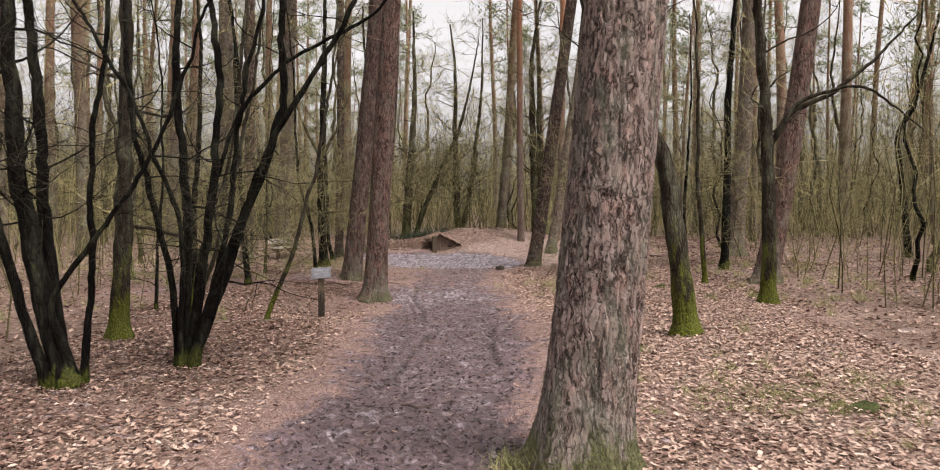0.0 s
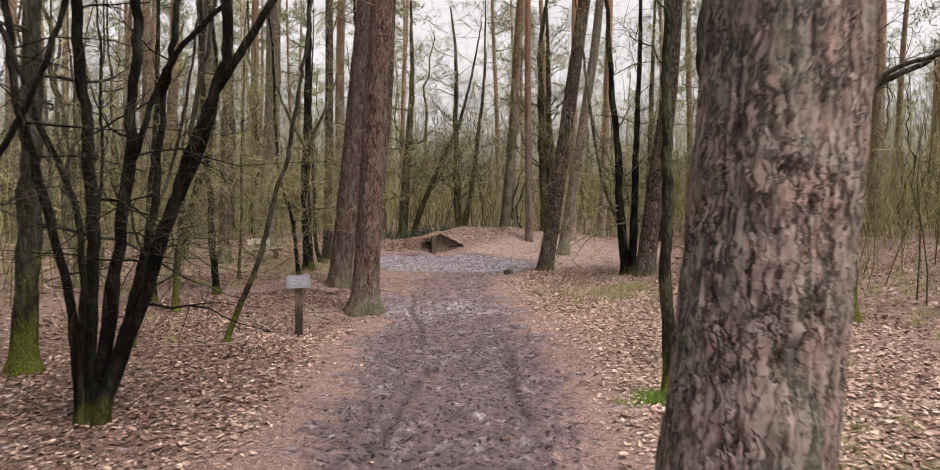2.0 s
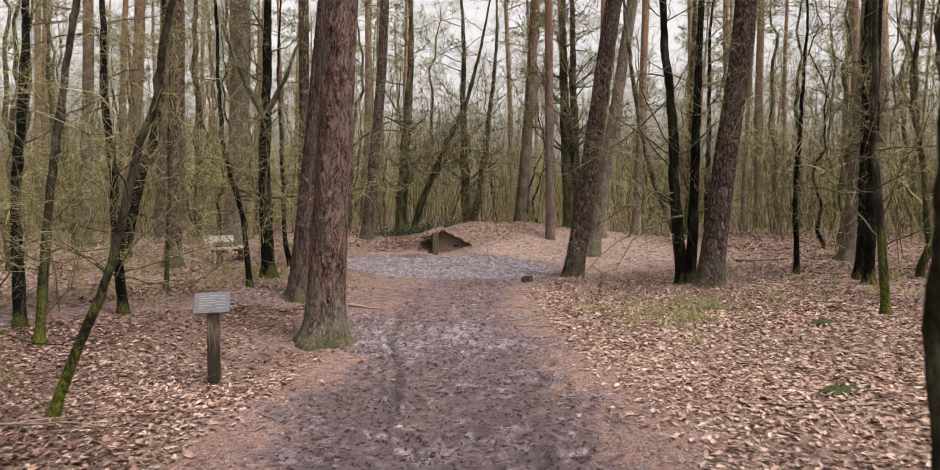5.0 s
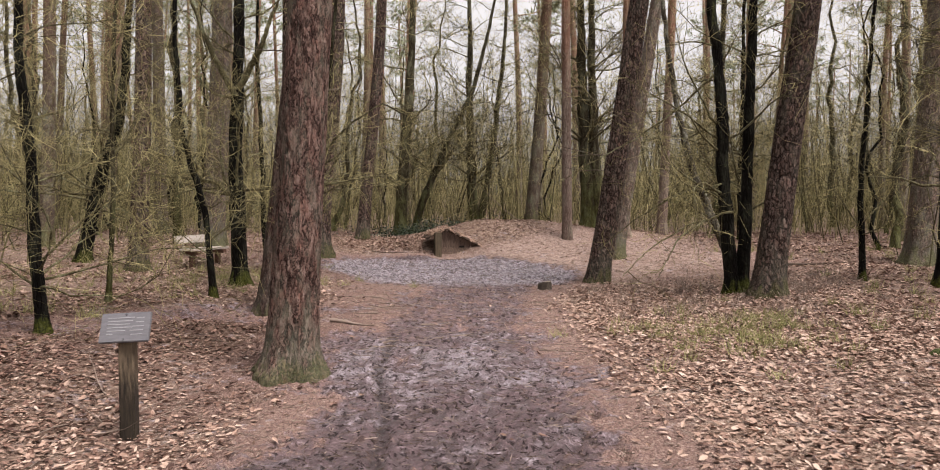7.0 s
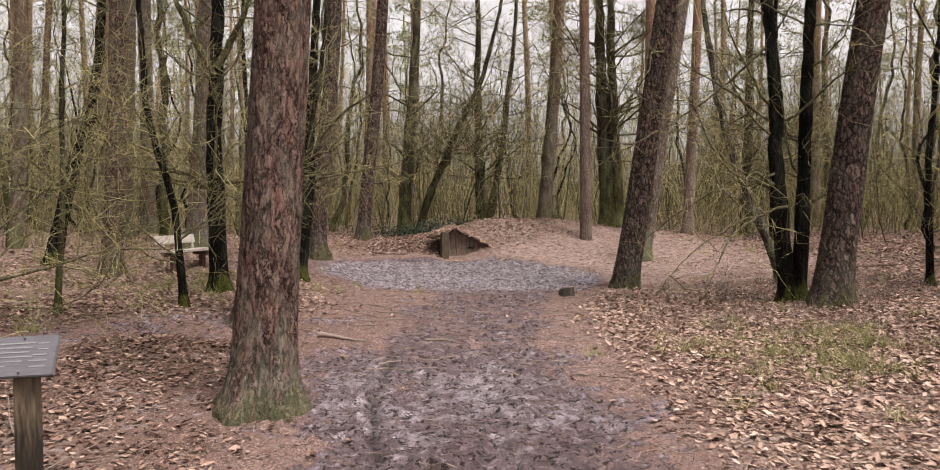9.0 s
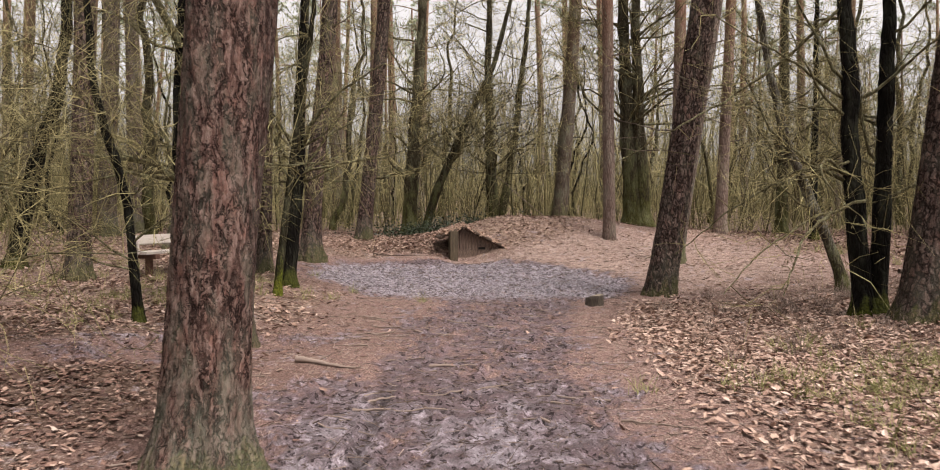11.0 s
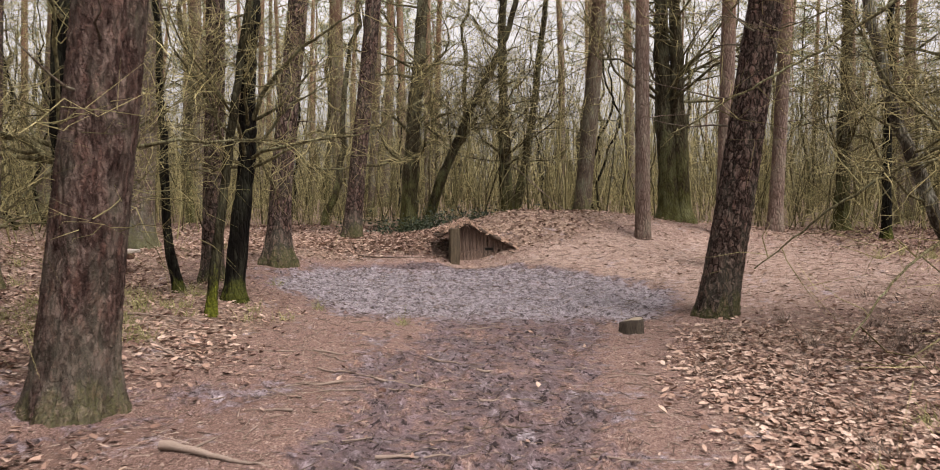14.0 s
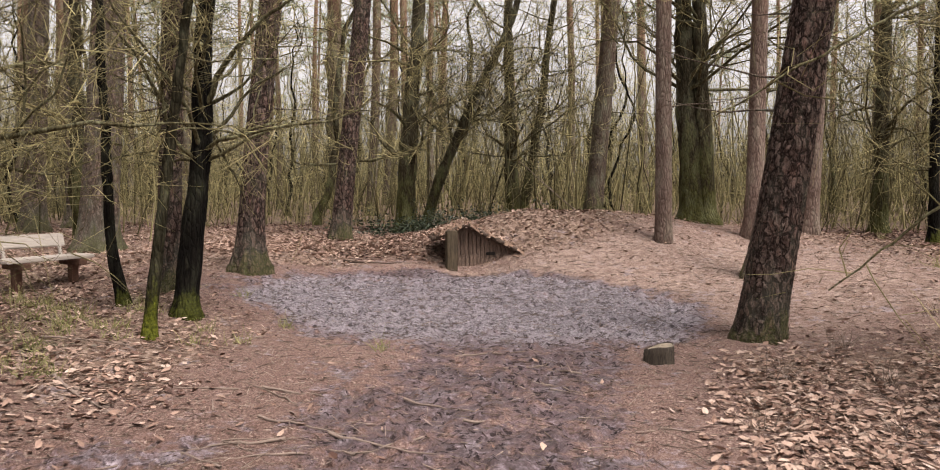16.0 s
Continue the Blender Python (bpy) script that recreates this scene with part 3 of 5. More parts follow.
class Buf:
    """Collects quads and triangles (as quads with a doubled corner avoided by separate lists)."""

    def __init__(self):
        self.v, self.f, self.n = [], [], 0

    def add(self, verts, faces):
        self.v.append(np.asarray(verts, float))
        self.f.append(np.asarray(faces, np.int64) + self.n)
        self.n += len(verts)

    def tube(self, pts, radii, sides=6):
        pts, radii = np.asarray(pts, float), np.asarray(radii, float)
        d = np.gradient(pts, axis=0)
        d /= np.linalg.norm(d, axis=1, keepdims=True) + 1e-9
        ref = np.array([1.0, 0, 0]) if abs(d[0][0]) < 0.8 else np.array([0, 1.0, 0])
        u = np.cross(d, ref)
        u /= np.linalg.norm(u, axis=1, keepdims=True) + 1e-9
        w = np.cross(d, u)
        a = np.linspace(0, 2 * np.pi, sides, endpoint=False)
        ring = pts[:, None] + radii[:, None, None] * (np.cos(a)[None, :, None] * u[:, None] + np.sin(a)[None, :, None] * w[:, None])
        k = len(pts)
        i, j = np.meshgrid(np.arange(k - 1), np.arange(sides), indexing="ij")
        i, j = i.ravel(), j.ravel()
        jn = (j + 1) % sides
        self.add(ring.reshape(-1, 3), np.stack([i * sides + j, i * sides + jn, (i + 1) * sides + jn, (i + 1) * sides + j], 1))

    def sprigs(self, start, way, length, radius, gen, sides=3, bend=0.25, segs=2, kink=0.035):
        """Many thin tapering twigs at once."""
        k = len(start)
        if k == 0:
            return
        way = way / (np.linalg.norm(way, axis=1, keepdims=True) + 1e-9)
        side = np.cross(way, gen.normal(size=(k, 3)))
        side /= np.linalg.norm(side, axis=1, keepdims=True) + 1e-9
        other = np.cross(way, side)
        curve = gen.normal(size=(k, 1)) * bend
        t = np.linspace(0, 1, segs + 1)
        a = np.linspace(0, 2 * np.pi, sides, endpoint=False)
        c = start[:, None] + way[:, None] * (t[None, :, None] * length[:, None, None]) + side[:, None] * (curve[:, None] * (t**2)[None, :, None] * length[:, None, None])
        c = c + gen.normal(size=c.shape) * (kink * length[:, None, None]) * (t > 0)[None, :, None]
        r = radius[:, None] * (1 - 0.75 * t)[None]
        ring = c[:, :, None] + r[:, :, None, None] * (np.cos(a)[None, None, :, None] * side[:, None, None] + np.sin(a)[None, None, :, None] * other[:, None, None])
        per = (segs + 1) * sides
        i, j = np.meshgrid(np.arange(segs), np.arange(sides), indexing="ij")
        i, j = i.ravel(), j.ravel()
        jn = (j + 1) % sides
        f = np.stack([i * sides + j, i * sides + jn, (i + 1) * sides + jn, (i + 1) * sides + j], 1)
        self.add(ring.reshape(-1, 3), (f[None] + (np.arange(k) * per)[:, None, None]).reshape(-1, 4))

    def mesh(self, name, mat, smooth=True):
        me = bpy.data.meshes.new(name)
        fill(me, np.concatenate(self.v), np.concatenate(self.f), smooth)
        me.materials.append(mat)
        return me


def piece(name, me, parent=None, label="", kind=""):
    """Links a mesh as one part under its thing."""
    ob = new(name, me)
    if parent is not None:
        ob.parent = parent
    return tagged(ob, label, kind=kind)


def thing(name, x, y, label, category, group="", kind="", z=None, turn=0.0):
    ob = new(name)
    ob.empty_display_size = 0.2
    ob.matrix_basis = pose(x, y, gz(x, y) if z is None else z, 0, 0, turn)
    return tagged(ob, label, category, group, kind)


# ---- tree builders ----


def smooth_line(ctrl, step):
    """A rounded line through control points."""
    c = np.asarray(ctrl, float)
    s = np.r_[0, np.cumsum(np.linalg.norm(np.diff(c, axis=0), axis=1))]
    t = np.arange(0, s[-1] + step * 0.5, step)
    out = np.stack([np.interp(t, s, c[:, k]) for k in range(3)], 1)
    win = max(1, int(0.25 * s[-1] / max(1, len(c) - 1) / step))
    if win > 1:
        pad = np.concatenate([2 * out[0] - out[1 : win + 1][::-1], out, 2 * out[-1] - out[-win - 1 : -1][::-1]])
        ker = np.ones(2 * win + 1) / (2 * win + 1)
        out = np.stack([np.convolve(pad[:, k], ker, "valid") for k in range(3)], 1)
    return out


def lattice(u, v, nu, seed):
    """Smooth noise from 0 to 1 on a strip that wraps round after nu cells."""
    g = np.random.default_rng(seed)
    nv = int(np.max(v)) + 3
    tab = g.random((nu, nv))
    u, v = np.asarray(u), np.maximum(v, 0)
    iu, iv = np.floor(u).astype(int), np.floor(v).astype(int)
    fu, fv = u - iu, v - iv
    fu, fv = fu * fu * (3 - 2 * fu), fv * fv * (3 - 2 * fv)
    a_, b_ = iu % nu, (iu + 1) % nu
    return (tab[a_, iv] * (1 - fu) + tab[b_, iv] * fu) * (1 - fv) + (tab[a_, iv + 1] * (1 - fu) + tab[b_, iv + 1] * fu) * fv


def plated_trunk(name, line, r0, mat, seed, sides=96, fine_to=5.0, plate=(0.05, 0.11), depth=0.02, flare=0.45, top_taper=0.55, ring=0.022):
    """A pine trunk whose bark is broken into raised plates, with root flare."""
    line = np.asarray(line, float)
    s = np.r_[0, np.cumsum(np.linalg.norm(np.diff(line, axis=0), axis=1))]
    total = s[-1]
    t = np.r_[np.arange(0, min(fine_to, total), ring), np.arange(min(fine_to, total), total, 0.2), total]
    c = np.stack([np.interp(t, s, line[:, k]) for k in range(3)], 1)
    a = np.linspace(0, 2 * np.pi, sides, endpoint=False)
    tt, aa = np.meshgrid(t, a, indexing="ij")
    g = np.random.default_rng(seed)
    rad = r0 * (1 - (1 - top_taper) * tt / total)
    ph = g.random(3) * 6.28
    lobes = 1 + 0.45 * np.cos(4 * aa + ph[0]) + 0.3 * np.cos(7 * aa + ph[1])
    rad = rad * (1 + flare * np.exp(-tt / 0.16) * lobes + 0.45 * flare * np.exp(-tt / 0.55) + 0.03 * np.cos(2 * aa + ph[2]) + 0.02 * np.sin(5 * aa + tt * 2.3))
    nu = max(8, int(2 * np.pi * r0 / plate[0]))
    s = aa / (2 * np.pi)
    warp = 0.9 * lattice(s * nu, tt / plate[1] * 1.5, nu, seed + 1)
    n1 = 0.65 * lattice(s * nu + warp, tt / plate[1] * 0.6 + 1.0, nu, seed) + 0.35 * lattice(s * nu * 2 + warp, tt / plate[1] * 1.4 + 1.0, nu * 2, seed + 2)
    n2 = 0.6 * lattice(s * nu + 2 * warp, tt / plate[1] * 1.8 + 2.0, nu, seed + 3) + 0.4 * lattice(s * nu * 3 + warp, tt / plate[1] * 5 + 1.0, nu * 3, seed + 4)
    crack = np.minimum(np.abs(n1 - 0.5) / 0.05, 0.5 + np.abs(n2 - 0.52) / 0.04)
    gap = np.clip(crack, 0, 1)
    gap = gap * gap * (3 - 2 * gap)
    flake = 0.6 * lattice(s * nu * 1.0 + 3 * warp, tt / plate[1] * 2.2, nu, seed + 5) + 0.4 * lattice(s * nu * 3, tt / plate[1] * 5, nu * 3, seed + 6)
    tone = np.floor(np.clip(flake, 0, 0.999) * 6) / 6 + 0.1 * flake
    tone2 = lattice(s * nu * 4, tt / plate[1] * 4, nu * 4, seed + 7)
    rough = depth * (0.55 * gap + 0.5 * flake - 0.7) + 0.1 * depth * tone2
    rad = rad + rough
    ring = np.stack([c[:, None, 0] + rad * np.cos(aa), c[:, None, 1] + rad * np.sin(aa), np.repeat(c[:, None, 2], sides, 1)], -1)
    ring[0, :, 2] -= 0.25
    k = len(t)
    i, j = np.meshgrid(np.arange(k - 1), np.arange(sides), indexing="ij")
    i, j = i.ravel(), j.ravel()
    jn = (j + 1) % sides
    me = bpy.data.meshes.new(name)
    fill(me, ring.reshape(-1, 3), np.stack([i * sides + j, i * sides + jn, (i + 1) * sides + jn, (i + 1) * sides + j], 1))
    col = me.color_attributes.new("bark", "FLOAT_COLOR", "POINT")
    data = np.stack([np.clip(0.1 + 0.75 * (tone - 0.2) + 0.3 * tone2, 0, 1), gap, tone2, np.ones_like(gap)], -1)
    col.data.foreach_set("color", data.astype(np.float32).ravel())
    me.materials.append(mat)
    return me


def limb(gen, start, way, length, r, wander=0.22, lift=0.1, steps=9):
    """A wandering branch line with tapering radii."""
    way = np.asarray(way, float) / np.linalg.norm(way)
    pts, d = [np.asarray(start, float)], way.copy()
    for _ in range(steps):
        d = d + gen.normal(size=3) * wander * 0.6 + np.array([0, 0, lift * 0.2])
        d /= np.linalg.norm(d)
        pts.append(pts[-1] + d * length / steps)
    pts = np.array(pts)
    return pts, r * (1 - 0.9 * np.linspace(0, 1, steps + 1) ** 0.8)


def spray(buf, gen, pts, n, length, radius, spread=0.9, lift=0.15, sub=2, segs=2):
    """Side twigs along a branch line, and twiglets on those."""
    if n <= 0:
        return
    t = 0.15 + 0.85 * gen.random(n) ** 0.8
    s = np.linspace(0, 1, len(pts))
    st = np.stack([np.interp(t, s, pts[:, k]) for k in range(3)], 1)
    axis = pts[-1] - pts[0]
    axis = axis / (np.linalg.norm(axis) + 1e-9)
    w = axis[None] * 0.6 + gen.normal(size=(n, 3)) * spread + np.array([0, 0, lift])
    w /= np.linalg.norm(w, axis=1, keepdims=True)
    ln = length * (0.4 + 0.8 * gen.random(n))
    buf.sprigs(st, w, ln, radius * (0.6 + 0.7 * gen.random(n)), gen, segs=segs, kink=0.075 if segs > 2 else 0.045)
    if sub:
        k = np.repeat(np.arange(n), sub)
        f = 0.3 + 0.65 * gen.random(len(k))
        st2 = st[k] + w[k] * (ln[k] * f)[:, None]
        w2 = w[k] + gen.normal(size=(len(k), 3)) * 0.7
        buf.sprigs(st2, w2, ln[k] * 0.5 * (0.5 + gen.random(len(k))), np.full(len(k), radius * 0.5), gen, segs=1)


def pine_crown(gen, bottom, top, spread, clumps, lean=(0, 0)):
    """Boughs, and needle tufts at their ends, of a pine."""
    wood, green = Buf(), Buf()
    n = max(6, clumps // 14)
    for i in range(n):
        f = gen.random() ** 0.8
        z = bottom + (top - bottom) * f
        a = gen.random() * 6.283
        ln = spread * (1.05 - 0.75 * f) * (0.6 + 0.5 * gen.random())
        st = np.array([lean[0] * z, lean[1] * z, z])
        pts, rr = limb(gen, st, (math.cos(a), math.sin(a), 0.25 + 0.3 * gen.random()), ln, 0.02 + 0.02 * ln / spread, steps=5)
        wood.tube(pts, rr, 4)
        m = clumps // n
        t = 0.35 + 0.65 * gen.random(m)
        s = np.linspace(0, 1, len(pts))
        ctr = np.stack([np.interp(t, s, pts[:, k]) for k in range(3)], 1) + gen.normal(size=(m, 3)) * (0.16, 0.16, 0.10) * ln * 0.6
        q = 6
        c = np.repeat(ctr, q, 0)
        w = gen.normal(size=(m * q, 3)) + np.array([0, 0, 0.5])
        w /= np.linalg.norm(w, axis=1, keepdims=True)
        sd = np.cross(w, gen.normal(size=(m * q, 3)))
        sd /= np.linalg.norm(sd, axis=1, keepdims=True) + 1e-9
        c = c + gen.normal(size=c.shape) * 0.09
        L, W = 0.12 + 0.16 * gen.random((m * q, 1)), 0.028
        v = np.stack([c - sd * W * 0.5, c + w * L * 0.5 - sd * W, c + w * L, c + w * L * 0.5 + sd * W], 1).reshape(-1, 3)
        green.add(v, np.arange(len(v)).reshape(-1, 4))
    return wood.mesh("crown", M_PINE_FAR), green.mesh("foliage", M_NEEDLE, False)


CROWNS = []
for k in range(4):
    CROWNS.append(pine_crown(np.random.default_rng(100 + k), 0.0, 6.5, 2.2, 420))


def near_pine(x, y, r, ups, mat, label, seed, tall=17.0, plate=(0.05, 0.11), depth=0.02, sides=96, snags=8, flare=0.4, fine_to=5.0, z=None, ring=0.05):
    """A single pine close to the path: plated trunk, dead snags, boughs and needles."""
    t = thing("pine_tree", x, y, label, "tree", "pines", z=z)
    line = [(0, 0, 0)] + list(ups)
    dx, dy, dz = ups[-1]
    line.append((dx * (1 + 0.5), dy * 1.3, dz + (tall - dz) * 0.5))
    line.append((dx * 1.6, dy * 1.5, tall))
    pts = smooth_line(line, 0.1)
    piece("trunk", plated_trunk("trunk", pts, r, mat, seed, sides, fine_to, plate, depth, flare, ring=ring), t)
    g = np.random.default_rng(seed + 40)
    for i in range(snags):
        z = 2.0 + 8 * g.random() ** 1.3
        c = pts[np.argmin(abs(pts[:, 2] - z))]
        a = g.random() * 6.283
        p, rr = limb(g, c + np.array([math.cos(a), math.sin(a), 0]) * r * 0.5, (math.cos(a), math.sin(a), 0.1), 0.4 + 1.2 * g.random(), 0.014, steps=5)
        b = Buf()
        b.tube(p, rr, 5)
        piece("dead_branch", b.mesh("dead_branch", M_PINE_FAR), t)
    wood, green = CROWNS[seed % 4]
    for nm, me in (("crown", wood), ("foliage", green)):
        o = piece(nm, me, t, kind="stuff")
        o.location = (pts[-1][0], pts[-1][1], tall - 6.0)
    return t


def bare_tree(x, y, stems, mat, twig_mat, label, seed, name="oak_tree", group="bare trees", branches=16, twigs=22, twig_len=0.75, low=1.2, reach=1.6, sides=14, z=None, extra=()):
    """A leafless tree of one or more stems. stems: (radius, control points from the base)."""
    t = thing(name, x, y, label, "tree", group, z=z)
    g = np.random.default_rng(seed)
    fine = Buf()
    for r, ctrl in stems:
        ctrl = [np.array(c, float) for c in ctrl]
        last, prev = ctrl[-1], ctrl[-2]
        d = (last - prev) / (np.linalg.norm(last - prev) + 1e-9)
        d = d * 0.55 + np.array([0, 0, 0.45])
        ctrl += [last + d * 2.0, last + d * 4.5 + g.normal(size=3) * 0.3]
        pts = smooth_line([ctrl[0] - np.array([0, 0, 0.2])] + ctrl, 0.09)
        wob_ = np.cumsum(g.normal(size=pts.shape) * (0.011 if y < 16 else 0.007), axis=0) * (1, 1, 0)
        pts = pts + wob_ * np.minimum(1, pts[:, 2:3].clip(0) * 0.5)
        u = np.linspace(0, 1, len(pts))
        rr = r * (1 - 0.82 * u) * (1 + 0.55 * np.exp(-np.maximum(pts[:, 2], 0) / 0.12)) * (1 + 0.05 * np.sin(u * 40 + seed) + 0.04 * np.sin(u * 93))
        b = Buf()
        b.tube(pts, rr, sides)
        piece("stem" if len(stems) > 1 else "trunk", b.mesh("stem", mat), t)
        for i in range(branches):
            f = g.random()
            zz = low + (pts[-1][2] - low) * f ** (1.3 if y < 16 else 1.8)
            k = int(np.argmin(abs(pts[:, 2] - zz)))
            a = g.random() * 6.283
            ln = 1.25 * reach * (0.5 + 0.8 * g.random()) * (1.1 - 0.5 * f)
            p, br = limb(g, pts[k], (math.cos(a), math.sin(a), 0.05 + 0.75 * g.random()), ln, max(0.009, rr[k] * 0.24), wander=0.34, steps=9)
            bb = Buf()
            bb.tube(p, br, 6)
            for _ in range(3):
                q_ = int(g.integers(2, 8))
                w_ = (p[q_ + 1] - p[q_]) / np.linalg.norm(p[q_ + 1] - p[q_]) + g.normal(size=3) * (0.75, 0.75, 0.5)
                p2, r2 = limb(g, p[q_], w_, ln * g.uniform(0.3, 0.65), br[q_] * 0.7, wander=0.36, lift=0.0, steps=6)
                bb.tube(p2, r2, 4)
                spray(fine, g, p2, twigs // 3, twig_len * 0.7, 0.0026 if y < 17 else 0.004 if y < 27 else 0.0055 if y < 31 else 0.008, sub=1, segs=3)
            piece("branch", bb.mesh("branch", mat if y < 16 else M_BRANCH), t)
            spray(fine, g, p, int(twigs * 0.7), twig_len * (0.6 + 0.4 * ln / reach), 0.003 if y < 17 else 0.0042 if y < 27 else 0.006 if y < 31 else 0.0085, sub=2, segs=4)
    for r, ctrl in extra:
        pts = smooth_line(ctrl, 0.08)
        pts = pts + np.cumsum(g.normal(size=pts.shape) * 0.008, axis=0)
        b = Buf()
        b.tube(pts, r * (1 - 0.75 * np.linspace(0, 1, len(pts))), 8)
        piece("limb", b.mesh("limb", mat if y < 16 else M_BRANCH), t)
        spray(fine, g, pts, int(twigs * 0.7), twig_len, 0.005, segs=4)
    if fine.n:
        piece("crown", fine.mesh("crown", twig_mat), t, kind="stuff")
    return t


# ---- ground ----
build_ground()

# ---- pines beside the path ----
PINE_GREY = "thick old pine with grey-red plated bark and mossy foot"
PINE_RED = "tall pine with reddish brown plated bark beside the muddy path"
near_pine(1.19, 6.62, 0.325, [(0.165, 0.05, 1.5), (0.33, 0.11, 3.35)], M_PINE, PINE_GREY, 11, sides=220, ring=0.022, plate=(0.05, 0.16), depth=0.034, flare=0.3, snags=4, fine_to=4.6)
near_pine(-2.06, 17.9, 0.228, [(0.11, 0.06, 1.78), (0.19, 0.12, 3.48), (0.39, 0.2, 6.45)], M_PINE_RED, PINE_RED, 12, sides=170, ring=0.024, plate=(0.034, 0.12), depth=0.026, flare=0.5, fine_to=7.0)
near_pine(-3.12, 20.9, 0.225, [(0.16, 0.07, 1.58), (0.3, 0.14, 3.05), (0.74, 0.25, 7.7)], M_PINE_DEEP, "dark red-brown pine with mossy foot beside a side path", 13, sides=140, ring=0.03, plate=(0.045, 0.13), depth=0.034, flare=0.3, fine_to=6.0)
near_pine(1.72, 25.0, 0.205, [(0.29, 0.12, 1.81), (0.49, 0.2, 3.22), (1.26, 0.3, 8.8)], M_PINE_DARK, "leaning pine with deeply cracked dark bark at the clearing", 14, sides=140, ring=0.025, plate=(0.05, 0.10), depth=0.03, flare=0.2)
near_pine(2.46, 28.0, 0.16, [(0.5, 0.13, 3.2), (1.0, 0.26, 6.4)], M_PINE_MID, "leaning greyish pine behind the cracked one", 15, sides=72, depth=0.016)
near_pine(3.82, 21.87, 0.2, [(0.25, 0.08, 2.1), (0.58, 0.16, 4.3)], M_PINE_DARK, "pine with flaking red bark beside dark stems", 16, sides=90, depth=0.022)
near_pine(6.6, 18.7, 0.26, [(0.45, 0.1, 2.4), (0.96, 0.2, 5.9)], M_PINE_RED, "leaning reddish pine among mossy oaks", 17, sides=90, depth=0.026)
near_pine(8.2, 26.3, 0.26, [(0.15, 0.08, 2.0), (0.35, 0.16, 4.5)], M_PINE_MID, "thick grey pine on the leafy floor", 18, sides=72, depth=0.02)
near_pine(-7.16, 29.1, 0.28, [(0.1, 0.1, 2.2), (0.21, 0.24, 4.56)], M_PINE_MID, "thick grey pine behind the bench", 19, sides=72, depth=0.02)
near_pine(-4.49, 26.12, 0.128, [(0.05, 0.18, 3.67)], M_PINE_DARK, "slender red-brown pine with mossy foot", 20, sides=60, depth=0.014)
near_pine(-4.07, 27.42, 0.155, [(0.12, 0.1, 2.0), (0.34, 0.22, 3.95)], M_PINE_DARK, "leaning brown pine at the edge of the mud", 21, sides=60, depth=0.016, flare=0.6)
near_pine(-3.8, 30.8, 0.155, [(0.45, 0.28, 4.87)], M_PINE_DARK, "brown pine on the leafy bank", 22, sides=60, depth=0.016)
near_pine(-10.71, 32.6, 0.22, [(0.13, 0.27, 5.49)], M_PINE_MID, "grey pine deep in the wood", 23, sides=48, depth=0.016)
near_pine(-10.62, 33.9, 0.195, [(-0.12, 0.28, 6.16)], M_PINE_MID, "grey pine deep in the wood", 24, sides=48, depth=0.016)
near_pine(2.96, 30.3, 0.13, [(0.08, 0.23, 4.7)], M_PINE_ORANGE, "slender pine turning orange higher up", 25, sides=48, depth=0.012)
near_pine(1.5, 29.7, 0.12, [(-0.05, 0.2, 5.0)], M_PINE_ORANGE, "slender straight pine with orange upper bark on the mound", 26, sides=60, depth=0.008, flare=0.15)
near_pine(4.08, 31.2, 0.12, [(0.25, 0.28, 5.3)], M_PINE_ORANGE, "slender pine turning orange higher up", 27, sides=48, depth=0.012)

near_pine(-7.36, 25.65, 0.17, [(0.08, 0.12, 2.36), (0.11, 0.21, 4.2)], M_PINE_DARK, "brown pine between oaks near the bench", 28, sides=60, depth=0.016)

# ---- leafless trees beside the path ----
MOSSY = "crooked oak with bright green moss on its trunk"
bare_tree(3.28, 12.12, [(0.165, [(0, 0, 0), (-0.1, 0.04, 1.3), (-0.24, 0.07, 2.4), (-0.5, 0.08, 3.0), (-0.55, 0.1, 3.5), (-0.4, 0.13, 4.7)])], M_MOSSY, M_TWIG_DARK, MOSSY, 31, branches=9, low=2.9, sides=28)
bare_tree(5.4, 15.0, [(0.14, [(0, 0, 0), (-0.02, 0.05, 1.83), (-0.08, 0.1, 3.36), (-0.33, 0.14, 5.1)])], M_MOSSY, M_TWIG_DARK, "slim oak with thick green moss and an arching limb", 32, branches=8, low=2.4, sides=24,
          extra=[(0.06, [(-0.05, 0.1, 2.6), (0.35, 0.1, 3.4), (1.1, 0.1, 3.75), (1.9, 0.1, 4.4), (2.6, 0.1, 5.2)]), (0.05, [(-0.03, 0.08, 2.6), (0.5, 0.0, 3.6), (1.5, -0.2, 3.8), (2.6, -0.3, 3.0)])])
bare_tree(7.0, 23.2, [(0.12, [(0, 0, 0), (0.09, 0.14, 4.48), (0.27, 0.25, 8.1)])], M_OAK, M_TWIG_DARK, "thin dark oak deep in the wood", 33)
bare_tree(2.03, 11.2, [(0.068, [(0, 0, 0), (-0.05, 0.05, 1.5), (-0.09, 0.1, 3.06)])], M_SAPLING, M_TWIG_DARK, "thin straight sapling with moss at its foot", 34, branches=5, low=3.0, sides=16)
bare_tree(-3.29, 13.95, [(0.042, [(0, 0, 0), (0.3, 0.03, 0.7), (0.58, 0.06, 1.36), (0.85, 0.1, 2.4)])], M_MOSSY, M_TWIG, "thin leaning mossy sapling behind the sign", 35, branches=5, twigs=12, low=0.8, reach=0.6, sides=10)
DARK = "dark many-stemmed oak shrub with bare twigs"
